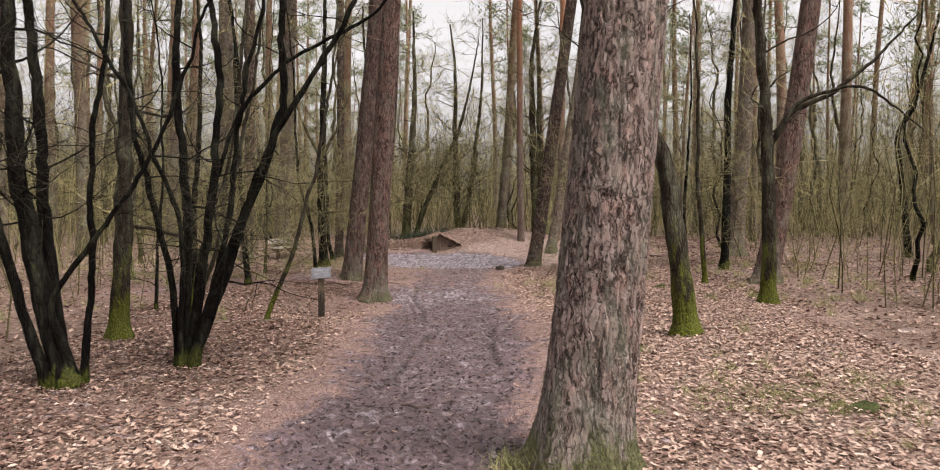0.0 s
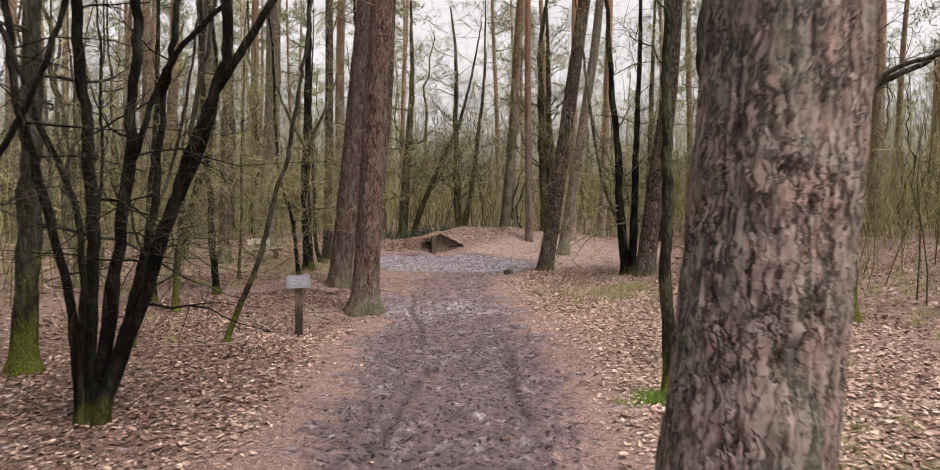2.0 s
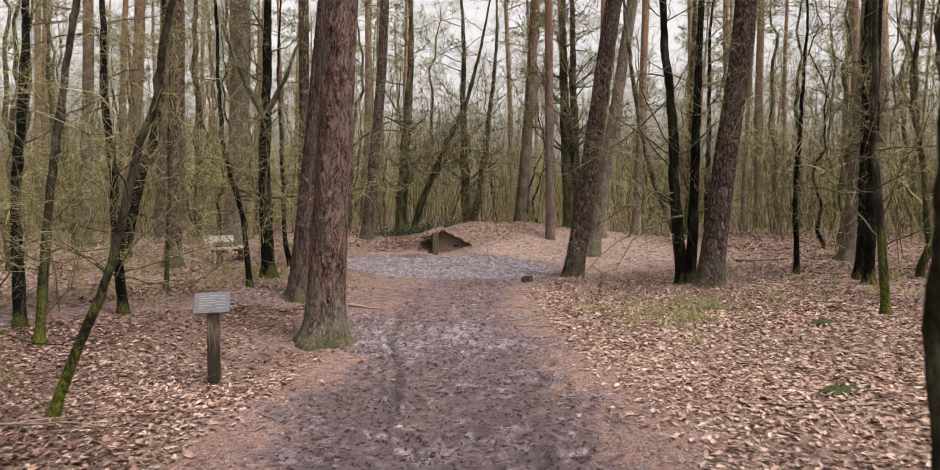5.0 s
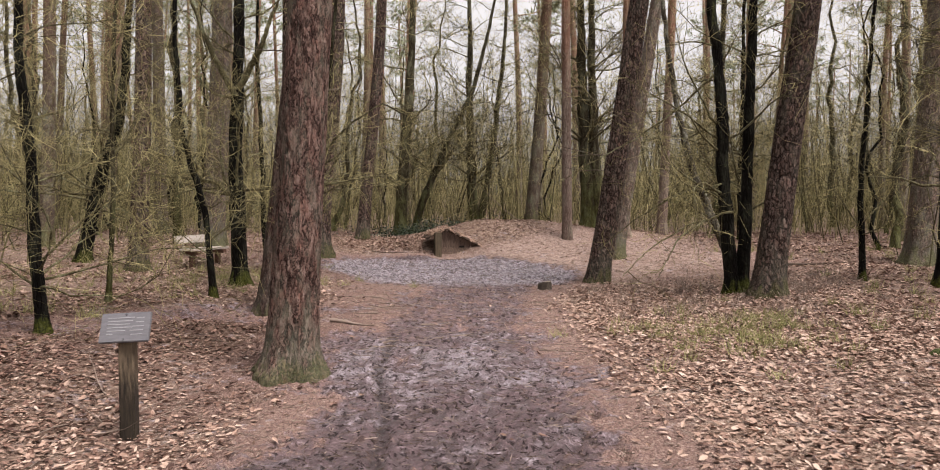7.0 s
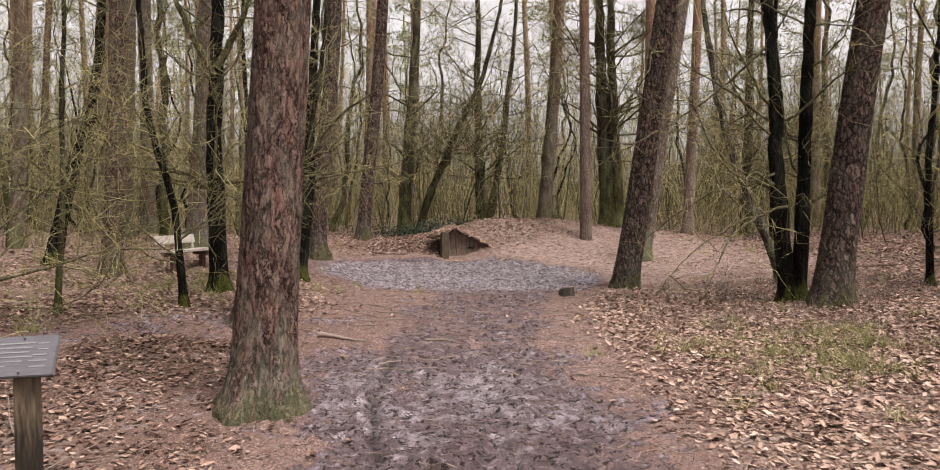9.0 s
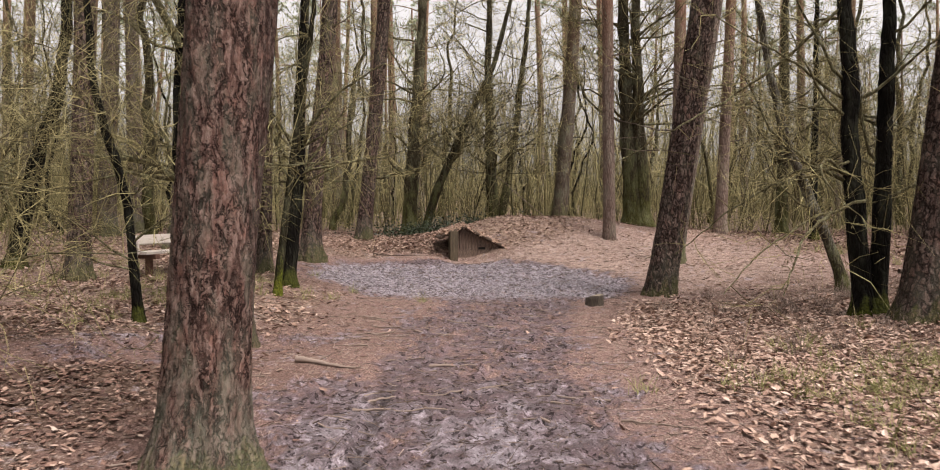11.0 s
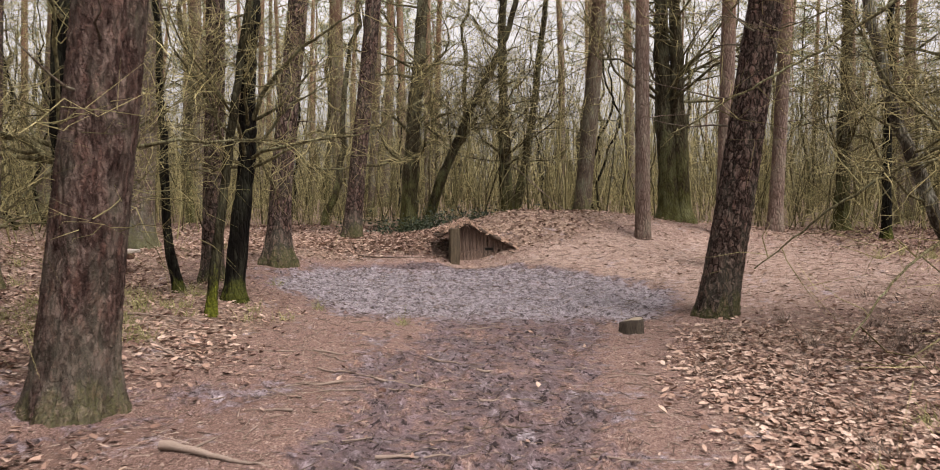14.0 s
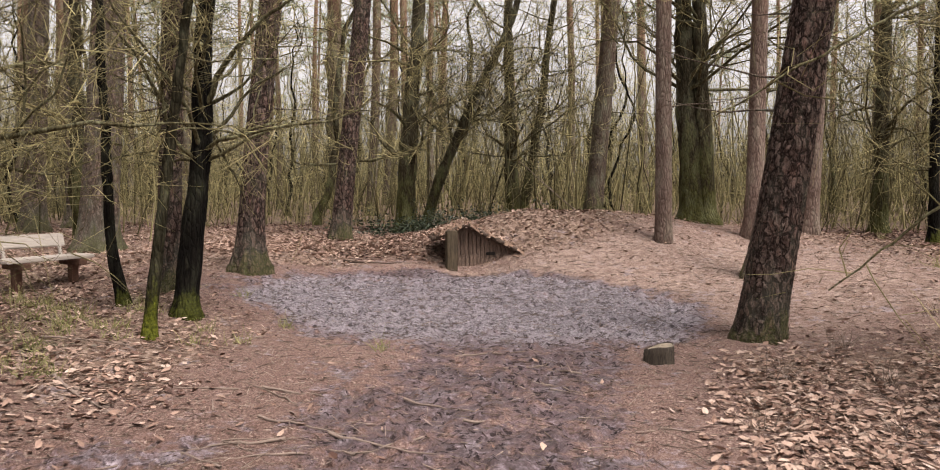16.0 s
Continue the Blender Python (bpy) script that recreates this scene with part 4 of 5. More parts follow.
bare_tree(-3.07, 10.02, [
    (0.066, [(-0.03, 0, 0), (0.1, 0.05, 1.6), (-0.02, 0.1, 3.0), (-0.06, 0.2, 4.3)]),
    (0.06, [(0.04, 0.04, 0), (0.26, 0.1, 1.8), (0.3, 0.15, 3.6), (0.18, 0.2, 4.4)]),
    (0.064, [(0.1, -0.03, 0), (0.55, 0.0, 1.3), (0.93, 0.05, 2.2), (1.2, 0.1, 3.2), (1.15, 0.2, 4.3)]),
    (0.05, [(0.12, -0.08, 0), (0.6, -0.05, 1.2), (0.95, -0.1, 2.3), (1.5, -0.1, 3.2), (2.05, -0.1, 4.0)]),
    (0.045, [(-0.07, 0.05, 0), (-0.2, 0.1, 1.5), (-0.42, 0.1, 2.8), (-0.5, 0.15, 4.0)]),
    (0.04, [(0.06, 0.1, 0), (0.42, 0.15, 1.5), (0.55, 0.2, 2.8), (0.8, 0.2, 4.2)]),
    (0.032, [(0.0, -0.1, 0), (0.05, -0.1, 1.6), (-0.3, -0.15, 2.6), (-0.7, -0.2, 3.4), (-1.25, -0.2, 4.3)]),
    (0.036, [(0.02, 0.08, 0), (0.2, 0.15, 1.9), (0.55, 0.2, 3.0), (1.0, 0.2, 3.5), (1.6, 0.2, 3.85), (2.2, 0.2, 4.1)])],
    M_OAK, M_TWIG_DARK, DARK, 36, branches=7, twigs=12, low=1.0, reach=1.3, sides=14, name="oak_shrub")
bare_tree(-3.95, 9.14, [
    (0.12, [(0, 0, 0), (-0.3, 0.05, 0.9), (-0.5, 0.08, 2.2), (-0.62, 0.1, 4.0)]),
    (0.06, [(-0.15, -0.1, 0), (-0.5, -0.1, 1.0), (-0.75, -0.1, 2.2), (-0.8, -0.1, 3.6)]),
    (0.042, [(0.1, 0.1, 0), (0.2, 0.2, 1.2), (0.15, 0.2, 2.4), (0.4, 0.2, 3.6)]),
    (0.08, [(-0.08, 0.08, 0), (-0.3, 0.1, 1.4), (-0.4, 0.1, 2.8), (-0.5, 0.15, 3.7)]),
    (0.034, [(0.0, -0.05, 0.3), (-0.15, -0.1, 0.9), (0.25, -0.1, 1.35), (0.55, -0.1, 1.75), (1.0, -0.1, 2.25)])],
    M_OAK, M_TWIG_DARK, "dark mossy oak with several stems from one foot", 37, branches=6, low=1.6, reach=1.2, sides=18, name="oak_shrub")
bare_tree(-4.77, 11.92, [(0.14, [(0, 0, 0), (0.02, 0.04, 0.9), (0.12, 0.07, 2.28), (0.06, 0.15, 4.84)])], M_MOSSY, M_TWIG_DARK, "straight oak with mossy trunk among shrubs", 38, branches=9, low=1.6, sides=20)
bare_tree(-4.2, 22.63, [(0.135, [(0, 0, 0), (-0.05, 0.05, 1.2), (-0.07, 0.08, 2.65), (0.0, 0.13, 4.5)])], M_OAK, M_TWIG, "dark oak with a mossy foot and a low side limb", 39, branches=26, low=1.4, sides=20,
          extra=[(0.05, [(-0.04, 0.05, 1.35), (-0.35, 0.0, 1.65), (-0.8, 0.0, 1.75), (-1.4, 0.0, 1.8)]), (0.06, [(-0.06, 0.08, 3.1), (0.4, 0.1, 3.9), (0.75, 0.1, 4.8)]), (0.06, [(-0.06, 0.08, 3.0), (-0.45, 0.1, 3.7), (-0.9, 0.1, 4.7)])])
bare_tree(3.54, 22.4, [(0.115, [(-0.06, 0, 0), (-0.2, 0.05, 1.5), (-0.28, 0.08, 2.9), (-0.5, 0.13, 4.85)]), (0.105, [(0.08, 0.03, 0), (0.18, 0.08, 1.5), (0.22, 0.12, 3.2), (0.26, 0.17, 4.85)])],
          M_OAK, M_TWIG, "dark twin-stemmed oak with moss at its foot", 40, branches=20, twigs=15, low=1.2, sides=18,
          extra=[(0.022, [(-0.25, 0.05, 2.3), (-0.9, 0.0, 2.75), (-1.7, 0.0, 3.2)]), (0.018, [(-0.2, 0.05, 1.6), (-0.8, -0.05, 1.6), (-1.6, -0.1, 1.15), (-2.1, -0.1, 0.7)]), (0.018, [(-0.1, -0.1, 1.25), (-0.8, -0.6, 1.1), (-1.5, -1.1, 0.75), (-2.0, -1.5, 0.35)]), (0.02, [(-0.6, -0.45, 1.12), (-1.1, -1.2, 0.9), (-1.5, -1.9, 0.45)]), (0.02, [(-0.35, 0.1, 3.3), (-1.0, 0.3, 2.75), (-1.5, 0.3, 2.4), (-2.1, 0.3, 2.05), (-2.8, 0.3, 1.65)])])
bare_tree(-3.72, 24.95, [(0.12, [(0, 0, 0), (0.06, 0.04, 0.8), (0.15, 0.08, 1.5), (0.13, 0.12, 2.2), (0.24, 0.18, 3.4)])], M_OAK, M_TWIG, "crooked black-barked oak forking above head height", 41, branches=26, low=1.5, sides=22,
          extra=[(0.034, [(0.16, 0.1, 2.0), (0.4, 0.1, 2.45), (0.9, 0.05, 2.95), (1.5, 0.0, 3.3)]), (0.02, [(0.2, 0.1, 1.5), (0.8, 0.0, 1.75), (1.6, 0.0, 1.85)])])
bare_tree(-3.56, 23.95, [(0.055, [(0, 0, 0), (0.15, 0.09, 1.5), (0.28, 0.14, 2.4), (0.42, 0.19, 3.15)])], M_SAPLING, M_TWIG, "thin leaning stem with moss at its foot", 42, branches=6, low=1.6, sides=14)
bare_tree(-4.46, 25.18, [(0.06, [(0, 0, 0), (-0.15, 0.03, 0.45), (-0.18, 0.04, 1.21), (-0.22, 0.11, 2.77)])], M_OAK, M_TWIG, "thin curved sapling near the bench", 43, branches=7, low=1.2, sides=12)
bare_tree(2.3, 31.3, [(0.2, [(-0.12, 0, 0), (-0.2, 0.1, 2.5), (-0.28, 0.2, 4.6)]), (0.17, [(0.14, 0.05, 0), (0.05, 0.1, 2.0), (-0.05, 0.2, 4.6)])], M_GREY, M_TWIG, "broad twin-trunked oak behind the mound", 44, branches=26, low=2.2, reach=2.4, sides=18)
bare_tree(-3.1, 33.0, [(0.2, [(0, 0, 0), (0.1, 0.1, 2.4), (0.25, 0.25, 4.8)])], M_GREY, M_TWIG, "mossy oak behind the dugout", 45, branches=26, low=1.4, reach=2.2, sides=18)
bare_tree(-2.78, 33.4, [(0.12, [(0, 0, 0), (0.3, 0.1, 1.1), (0.85, 0.2, 2.4), (1.2, 0.3, 3.2), (1.75, 0.4, 4.3)])], M_GREY, M_TWIG, "oak leaning far over behind the dugout", 46, branches=26, low=1.6, reach=2.0, sides=14)
bare_tree(-1.13, 37.0, [(0.19, [(0, 0, 0), (-0.1, 0.2, 3.0), (-0.12, 0.25, 5.8)])], M_GREY, M_TWIG, "grey-green oak beyond the mound", 47, branches=26, low=1.6, reach=2.4)
bare_tree(-1.01, 38.0, [(0.14, [(0, 0, 0), (0.35, 0.2, 2.2), (0.6, 0.3, 4.2), (0.77, 0.35, 5.8)])], M_GREY, M_TWIG, "leaning grey-green oak beyond the mound", 48, branches=26, low=1.4, reach=2.4)
bare_tree(6.31, 34.1, [(0.17, [(0, 0, 0), (0.17, 0.28, 5.5)])], M_GREY, M_TWIG, "mossy grey oak beyond the clearing", 49, branches=26, low=1.5, reach=2.2)
bare_tree(6.31, 31.8, [(0.095, [(0, 0, 0), (0.04, 0.22, 4.6)])], M_OAK, M_TWIG, "thin dark oak beyond the clearing", 50, branches=26, low=1.2, reach=1.8)
bare_tree(4.08, 24.4, [(0.08, [(0, 0, 0), (-0.2, 0.02, 0.6), (-0.43, 0.02, 1.13), (-0.77, 0.04, 2.06), (-1.0, 0.08, 3.1)])], M_BIRCH, M_TWIG, "leaning old birch with flaking pale bark", 51, branches=9, low=1.0, sides=14, name="birch_tree")

SAP = "thin bare sapling among brush beside the path"
bare_tree(-5.1, 18.8, [(0.075, [(0, 0, 0), (-0.1, 0.04, 1.0), (-0.18, 0.1, 2.36), (-0.29, 0.16, 3.7)])], M_OAK, M_TWIG, "dark lichen-flecked stem with many fine twigs", 52, branches=26, low=0.5)
bare_tree(-5.17, 16.9, [(0.06, [(0, 0, 0), (0.11, 0.08, 1.62), (0.28, 0.16, 3.33), (0.49, 0.22, 4.6)])], M_MOSSY, M_TWIG, SAP, 53, branches=14, twigs=16, low=0.6, reach=0.9)
bare_tree(-5.9, 17.7, [(0.08, [(0, 0, 0), (-0.05, 0.07, 1.58), (0.1, 0.1, 3.2)])], M_OAK, M_TWIG, SAP, 54, branches=18, low=0.7)
bare_tree(-4.37, 13.5, [(0.04, [(0, 0, 0), (0.36, 0.06, 1.08), (0.65, 0.12, 2.28), (0.98, 0.2, 3.76)]), (0.03, [(-0.05, 0.05, 0), (0.1, 0.1, 1.1), (0.5, 0.15, 2.4), (0.7, 0.2, 3.4)])], M_MOSSY, M_TWIG, "leaning twin sapling with mossy thin stems", 55, branches=8, twigs=14, low=0.8, reach=0.6, sides=10)
bare_tree(-4.08, 21.2, [(0.05, [(0, 0, 0), (-0.19, 0.06, 1.42), (-0.49, 0.08, 2.27), (-0.6, 0.1, 3.4)])], M_OAK, M_TWIG, "thin dark sapling before the mossy oak", 56, branches=14, low=0.5, sides=10)
bare_tree(-5.2, 20.4, [(0.038, [(0, 0, 0), (0.05, 0.06, 1.26), (0.09, 0.12, 2.45)])], M_GREY, M_TWIG, SAP, 57, branches=14, low=0.4, sides=10)
bare_tree(6.1, 24.0, [(0.06, [(0, 0, 0), (0.0, 0.08, 1.73), (0.1, 0.1, 3.4)])], M_OAK, M_TWIG, SAP, 58, branches=14, low=0.8, sides=10)
bare_tree(6.7, 22.2, [(0.1, [(0, 0, 0), (0.03, 0.15, 3.26), (0.15, 0.26, 5.7)])], M_OAK, M_TWIG, "dark straight oak among the trees", 59, branches=16, low=1.0)
bare_tree(5.2, 18.4, [(0.06, [(0, 0, 0), (-0.17, 0.07, 1.91), (-0.2, 0.1, 3.6)])], M_MOSSY, M_TWIG, SAP, 60, branches=12, low=0.8, sides=10)
bare_tree(-5.55, 14.9, [(0.032, [(0, 0, 0), (0.04, 0.05, 1.29), (0.1, 0.1, 2.6)])], M_OAK, M_TWIG, SAP, 61, branches=12, twigs=14, low=0.4, reach=0.7, sides=10)
bare_tree(-8.8, 26.2, [(0.15, [(0, 0, 0), (0.33, 0.09, 1.58), (0.78, 0.18, 2.93), (0.89, 0.22, 3.83)])], M_OAK, M_TWIG, "dark crooked oak beyond the bench", 62, branches=18, low=1.0)
bare_tree(13.6, 26.1, [(0.11, [(0, 0, 0), (-0.29, 0.09, 2.46), (-0.48, 0.13, 3.78), (0.3, 0.2, 5.4)])], M_OAK, M_TWIG, "crooked dark oak deep in the wood", 63, branches=14, low=1.2)

# ---- the wood behind: repeats of a few trees ----


def clear(x, y, airy=True):
    """True where a tree of the wood may stand; airy: fewer before the bright gap in the wood."""
    if y > 33.8:
        if airy and -0.09 < (x + 0.2) / (y - 15) < 0.28 and math.sin(x * 12.9 + y * 78.2) > -0.4:
            return False
        return abs(x) < 0.9 * (y + 20)
    if y < 4:
        return abs(x) > 4 or y < -3
    if x < 0:
        return x < -6.0 - 0.1 * max(0, y - 22) and not (-9.5 < x < -4 and 21 < y < 30)
    return x > 7.2 + 0.08 * max(0, y - 18)


def far_pine(seed, tall, r):
    g = np.random.default_rng(seed)
    t = thing("pine_tree", 0, 0, "tall slender pine in the wood with bare lower trunk", "tree", "pines of the wood", z=0)
    lx, ly = g.normal() * 0.02, g.normal() * 0.02
    z = np.linspace(-0.2, tall, 24)
    pts = np.stack([lx * z + 0.05 * np.sin(z * 0.5 + seed), ly * z + 0.05 * np.sin(z * 0.4), z], 1)
    b = Buf()
    b.tube(pts, r * (1 - 0.65 * z / tall) * (1 + 0.4 * np.exp(-z.clip(0) / 0.2)), 12)
    piece("trunk", b.mesh("trunk", M_PINE_FAR), t)
    tw = Buf()
    for i in range(7):
        zz = 2 + (tall - 8) * g.random()
        a = g.random() * 6.283
        p, rr = limb(g, (lx * zz, ly * zz, zz), (math.cos(a), math.sin(a), 0.05), 0.8 + 1.4 * g.random(), 0.016, steps=5)
        tw.tube(p, rr, 4)
        spray(tw, g, p, 5, 0.4, 0.005, sub=1)
    piece("dead_wood", tw.mesh("dead_wood", M_TWIG), t, kind="stuff")
    wood, green = pine_crown(g, tall * 0.42, tall + 0.5, 2.6, 300, (lx, ly))
    piece("crown", wood, t, kind="stuff")
    piece("foliage", green, t, kind="stuff")
    return t


def far_oak(seed, tall, r, mat, n=18):
    g = np.random.default_rng(seed)
    t = thing("oak_tree", 0, 0, "slender leafless oak of the wood with grey-green bark", "tree", "bare trees of the wood", z=0)
    z = np.linspace(-0.2, tall, 22)
    pts = np.stack([np.cumsum(g.normal(size=22)) * 0.09, np.cumsum(g.normal(size=22)) * 0.09, z], 1)
    pts[:2, :2] = 0
    b = Buf()
    rr0 = r * (1 - 0.85 * z / tall) * (1 + 0.4 * np.exp(-z.clip(0) / 0.15))
    b.tube(pts, rr0, 9)
    tw = Buf()
    for i in range(n):
        f = g.random()
        zz = 1.0 + (tall - 1.5) * f
        k = int(np.argmin(abs(z - zz)))
        a = g.random() * 6.283
        ln = (0.8 + 1.7 * g.random()) * (1.15 - 0.5 * f)
        p, rr = limb(g, pts[k], (math.cos(a), math.sin(a), 0.1 + 0.8 * g.random()), ln, max(0.008, rr0[k] * 0.3), wander=0.3, steps=6)
        tw.tube(p, rr, 4)
        for _ in range(2):
            q_ = int(g.integers(1, 5))
            p2, r2 = limb(g, p[q_], p[q_ + 1] - p[q_] + g.normal(size=3) * 0.22, ln * g.uniform(0.4, 0.7), rr[q_] * 0.75, wander=0.4, steps=4)
            tw.tube(p2, r2, 3)
        spray(tw, g, p, 11, 0.8, 0.0075, sub=1, segs=1)
    piece("trunk", b.mesh("trunk", mat), t)
    piece("crown", tw.mesh("crown", M_TWIG), t, kind="stuff")
    return t


FAR_PINES = [far_pine(200 + k, (17, 19, 15, 20)[k], (0.15, 0.2, 0.12, 0.24)[k]) for k in range(4)]
FAR_OAKS = [far_oak(300 + k, (8, 10, 7, 11, 6)[k], (0.07, 0.11, 0.05, 0.14, 0.04)[k], (M_GREY, M_GREY, M_OAK, M_GREY, M_OAK)[k]) for k in range(5)]


def strew(kinds, count, area, seed, gap, taken):
    g = np.random.default_rng(seed)
    made, used = 0, set()
    for _ in range(count * 30):
        if made >= count:
            break
        x, y = g.uniform(area[0], area[1]), g.uniform(area[2], area[3])
        if not clear(x, y) or (x < -5 and abs(x + 6) < 1.2 and y < 21) or any((x - a) ** 2 + (y - b) ** 2 < gap * gap for a, b in taken):
            continue
        taken.append((x, y))
        k = int(g.integers(len(kinds)))
        s = g.uniform(0.85, 1.2)
        m = pose(x, y, gz(x, y) if abs(x) < 30 and y < 45 else 0.5, g.normal() * 1.5, g.normal() * 1.5, g.uniform(0, 360)) @ Matrix.Scale(s, 4)
        if k not in used:
            used.add(k)
            if kinds[k].matrix_basis.translation.length < 0.01:
                kinds[k].matrix_basis = m
                made += 1
                continue
        o = copy_thing(kinds[k], Matrix.Identity(4))
        o.matrix_basis = m
        made += 1


TAKEN = []
strew(FAR_PINES, 20, (-24, 24, 35, 52), 1, 2.4, TAKEN)
strew(FAR_PINES, 62, (-55, 55, 50, 105), 2, 2.6, TAKEN)
strew(FAR_PINES, 12, (-24, -6, 46, 75), 10, 2.0, TAKEN)
strew(FAR_PINES, 16, (-30, -7, 10, 38), 3, 2.2, TAKEN)
strew(FAR_PINES, 20, (9, 30, 10, 38), 4, 2.2, TAKEN)
strew(FAR_PINES, 10, (-40, -13, 30, 60), 11, 2.0, TAKEN)
# unseen pines behind the camera, added only for light and reflections
strew(FAR_PINES, 8, (-14, 14, -22, -4), 5, 2.5, TAKEN)
strew(FAR_OAKS, 75, (-32, 32, 34.5, 60), 6, 1.0, TAKEN)
strew(FAR_OAKS, 40, (-24, -6, 8, 38), 7, 1.0, TAKEN)
strew(FAR_OAKS, 36, (8, 26, 8, 38), 8, 1.0, TAKEN)
# likewise unseen: oaks added behind the camera to shape the light
strew(FAR_OAKS, 6, (-12, 12, -14, -3), 9, 1.5, TAKEN)


def thicket(name, label, seed, count, area, tall, r, side, length, edge=None):
    """Countless thin young stems with bare side twigs."""
    g = np.random.default_rng(seed)
    x, y = g.uniform(area[0], area[1], count * 3), g.uniform(area[2], area[3], count * 3)
    ok = np.array([clear(a, b, False) for a, b in zip(x, y)])
    x, y = x[ok][:count], y[ok][:count]
    far = ss(25, 60, np.hypot(x, y - 20))
    z = height(x, y) * (1 - far) + far * 0.45 - 0.05
    k = len(x)
    st = np.stack([x, y, z], 1)
    w = np.stack([g.normal(size=k) * 0.17, g.normal(size=k) * 0.17, np.ones(k)], 1)
    ln = g.uniform(tall[0], tall[1], k)
    b = Buf()
    b.sprigs(st, w, ln, g.uniform(r[0], r[1], k), g, sides=3, bend=0.13, segs=5, kink=0.022)
    i = np.repeat(np.arange(k), side)
    f = 0.08 + 0.9 * g.random(len(i))
    wn_ = w / np.linalg.norm(w, axis=1, keepdims=True)
    s2 = st[i] + wn_[i] * (ln[i] * f)[:, None]
    w2 = g.normal(size=(len(i), 3)) * (1, 1, 0.4) + (0, 0, 0.5)
    b.sprigs(s2, w2, length * (0.4 + g.random(len(i))), np.full(len(i), r[0] * 0.42), g, sides=3, bend=0.3, segs=1 if tall[1] > 7 else 2)
    me = b.mesh(name, M_STEM)
    me.materials.append(M_FAR)
    me.polygons.foreach_set("material_index", (np.arange(len(me.polygons)) >= len(b.f[0])).astype(np.int32))
    return tagged(new(name, me), label, "undergrowth", kind="stuff")


thicket("thicket", "dense thin grey-green saplings closing the view behind", 61, 1500, (-42, 42, 35, 70), (2.5, 7.5), (0.011, 0.032), 16, 1.0)
thicket("thicket", "thin straight young stems behind the mound", 68, 900, (-26, 26, 34.0, 52), (1.2, 6), (0.009, 0.03), 12, 0.7)
thicket("brush", "low bare brown brush along the edge of the wood", 69, 1500, (-17, 19, 33.8, 42), (0.4, 1.6), (0.006, 0.012), 6, 0.45)
thicket("far_woods", "far wood of countless thin bare trunks", 62, 3800, (-85, 85, 62, 120), (3, 13), (0.03, 0.09), 5, 2.0)
thicket("thicket", "bare thin brush between the trees", 63, 640, (-26, -5.8, 7, 36), (1.5, 6), (0.007, 0.02), 22, 0.8)
thicket("thicket", "bare thin brush between the trees", 64, 760, (7, 28, 9, 36), (1.5, 6), (0.007, 0.02), 22, 0.8)
thicket("far_woods", "far wood of countless thin bare trunks", 65, 700, (-90, -28, -10, 75), (6, 13), (0.03, 0.09), 7, 1.8)
thicket("far_woods", "far wood of countless thin bare trunks", 66, 700, (28, 90, -10, 75), (6, 13), (0.03, 0.09), 7, 1.8)
# never in view: stems added behind the camera to close off the sky light
thicket("far_woods", "far wood of countless thin bare trunks", 67, 350, (-40, 40, -60, -14), (6, 13), (0.03, 0.09), 6, 1.8)

# ---- leaf litter ----


def leaves(name, label, seed, count, area, size, keep, lobed=False):
    g = np.random.default_rng(seed)
    x, y = g.uniform(area[0], area[1], count), g.uniform(area[2], area[3], count)
    mud, litter, wet, green = covers(x, y)
    ok = g.random(count) < keep(mud, litter)
    x, y = x[ok], y[ok]
    n = len(x)
    z = height(x, y) + g.uniform(0.002, 0.03, n)
    a, s = g.uniform(0, 2 * np.pi, n), size[0] + (size[1] - size[0]) * g.random(n) ** 1.6
    tilt, roll_, curl = g.normal(size=n) * 0.27, g.normal(size=n) * 0.27, g.uniform(-0.1, 0.5, n)
    fx, fy = np.cos(a), np.sin(a)
    f = np.stack([fx * np.cos(tilt), fy * np.cos(tilt), np.sin(tilt)], 1)
    sd = np.stack([-fy * np.cos(roll_), fx * np.cos(roll_), np.sin(roll_)], 1)
    up = np.cross(f, sd)
    c = np.stack([x, y, z], 1)
    S = s[:, None]

    def at(u, v, h_):
        return c + f * S * u + sd * S * v + up * S * (h_ * curl[:, None])

    j = g.uniform(0.4, 1.5, (n, 4))[:, :, None]
    if lobed:
        v = np.stack([at(-0.5, 0, 0.25), at(-0.2, 0.2 * j[:, 0], 0.35), at(-0.15, 0, 0.0), at(-0.2, -0.2 * j[:, 1], 0.35), at(0.22, 0.25 * j[:, 2], 0.35), at(0.22, 0, 0.0), at(0.22, -0.25 * j[:, 3], 0.35), at(0.52, 0.02, 0.35)], 1).reshape(-1, 3)
        tri = np.array([(0, 2, 1), (0, 3, 2), (2, 5, 4), (2, 4, 1), (3, 6, 5), (3, 5, 2), (5, 7, 4), (6, 7, 5)])
        per = 8
    else:
        v = np.stack([at(-0.5, 0, 0.3), at(-0.05, 0.24 * j[:, 0], 0.35), at(0.0, 0, 0.0), at(0.1, -0.24 * j[:, 1], 0.35), at(0.5, 0.03, 0.3)], 1).reshape(-1, 3)
        tri = np.array([(0, 2, 1), (0, 3, 2), (2, 4, 1), (3, 4, 2)])
        per = 5
    faces = (tri[None] + (np.arange(n) * per)[:, None, None]).reshape(-1, 3)
    me = bpy.data.meshes.new(name)
    fill(me, v, faces, False)
    me.materials.append(M_LEAF)
    me.materials.append(M_LEAF_DARK)
    dark_ = g.random(n) < 0.1 + 0.85 * litter_dark(x, y) + 0.6 * mud[ok]
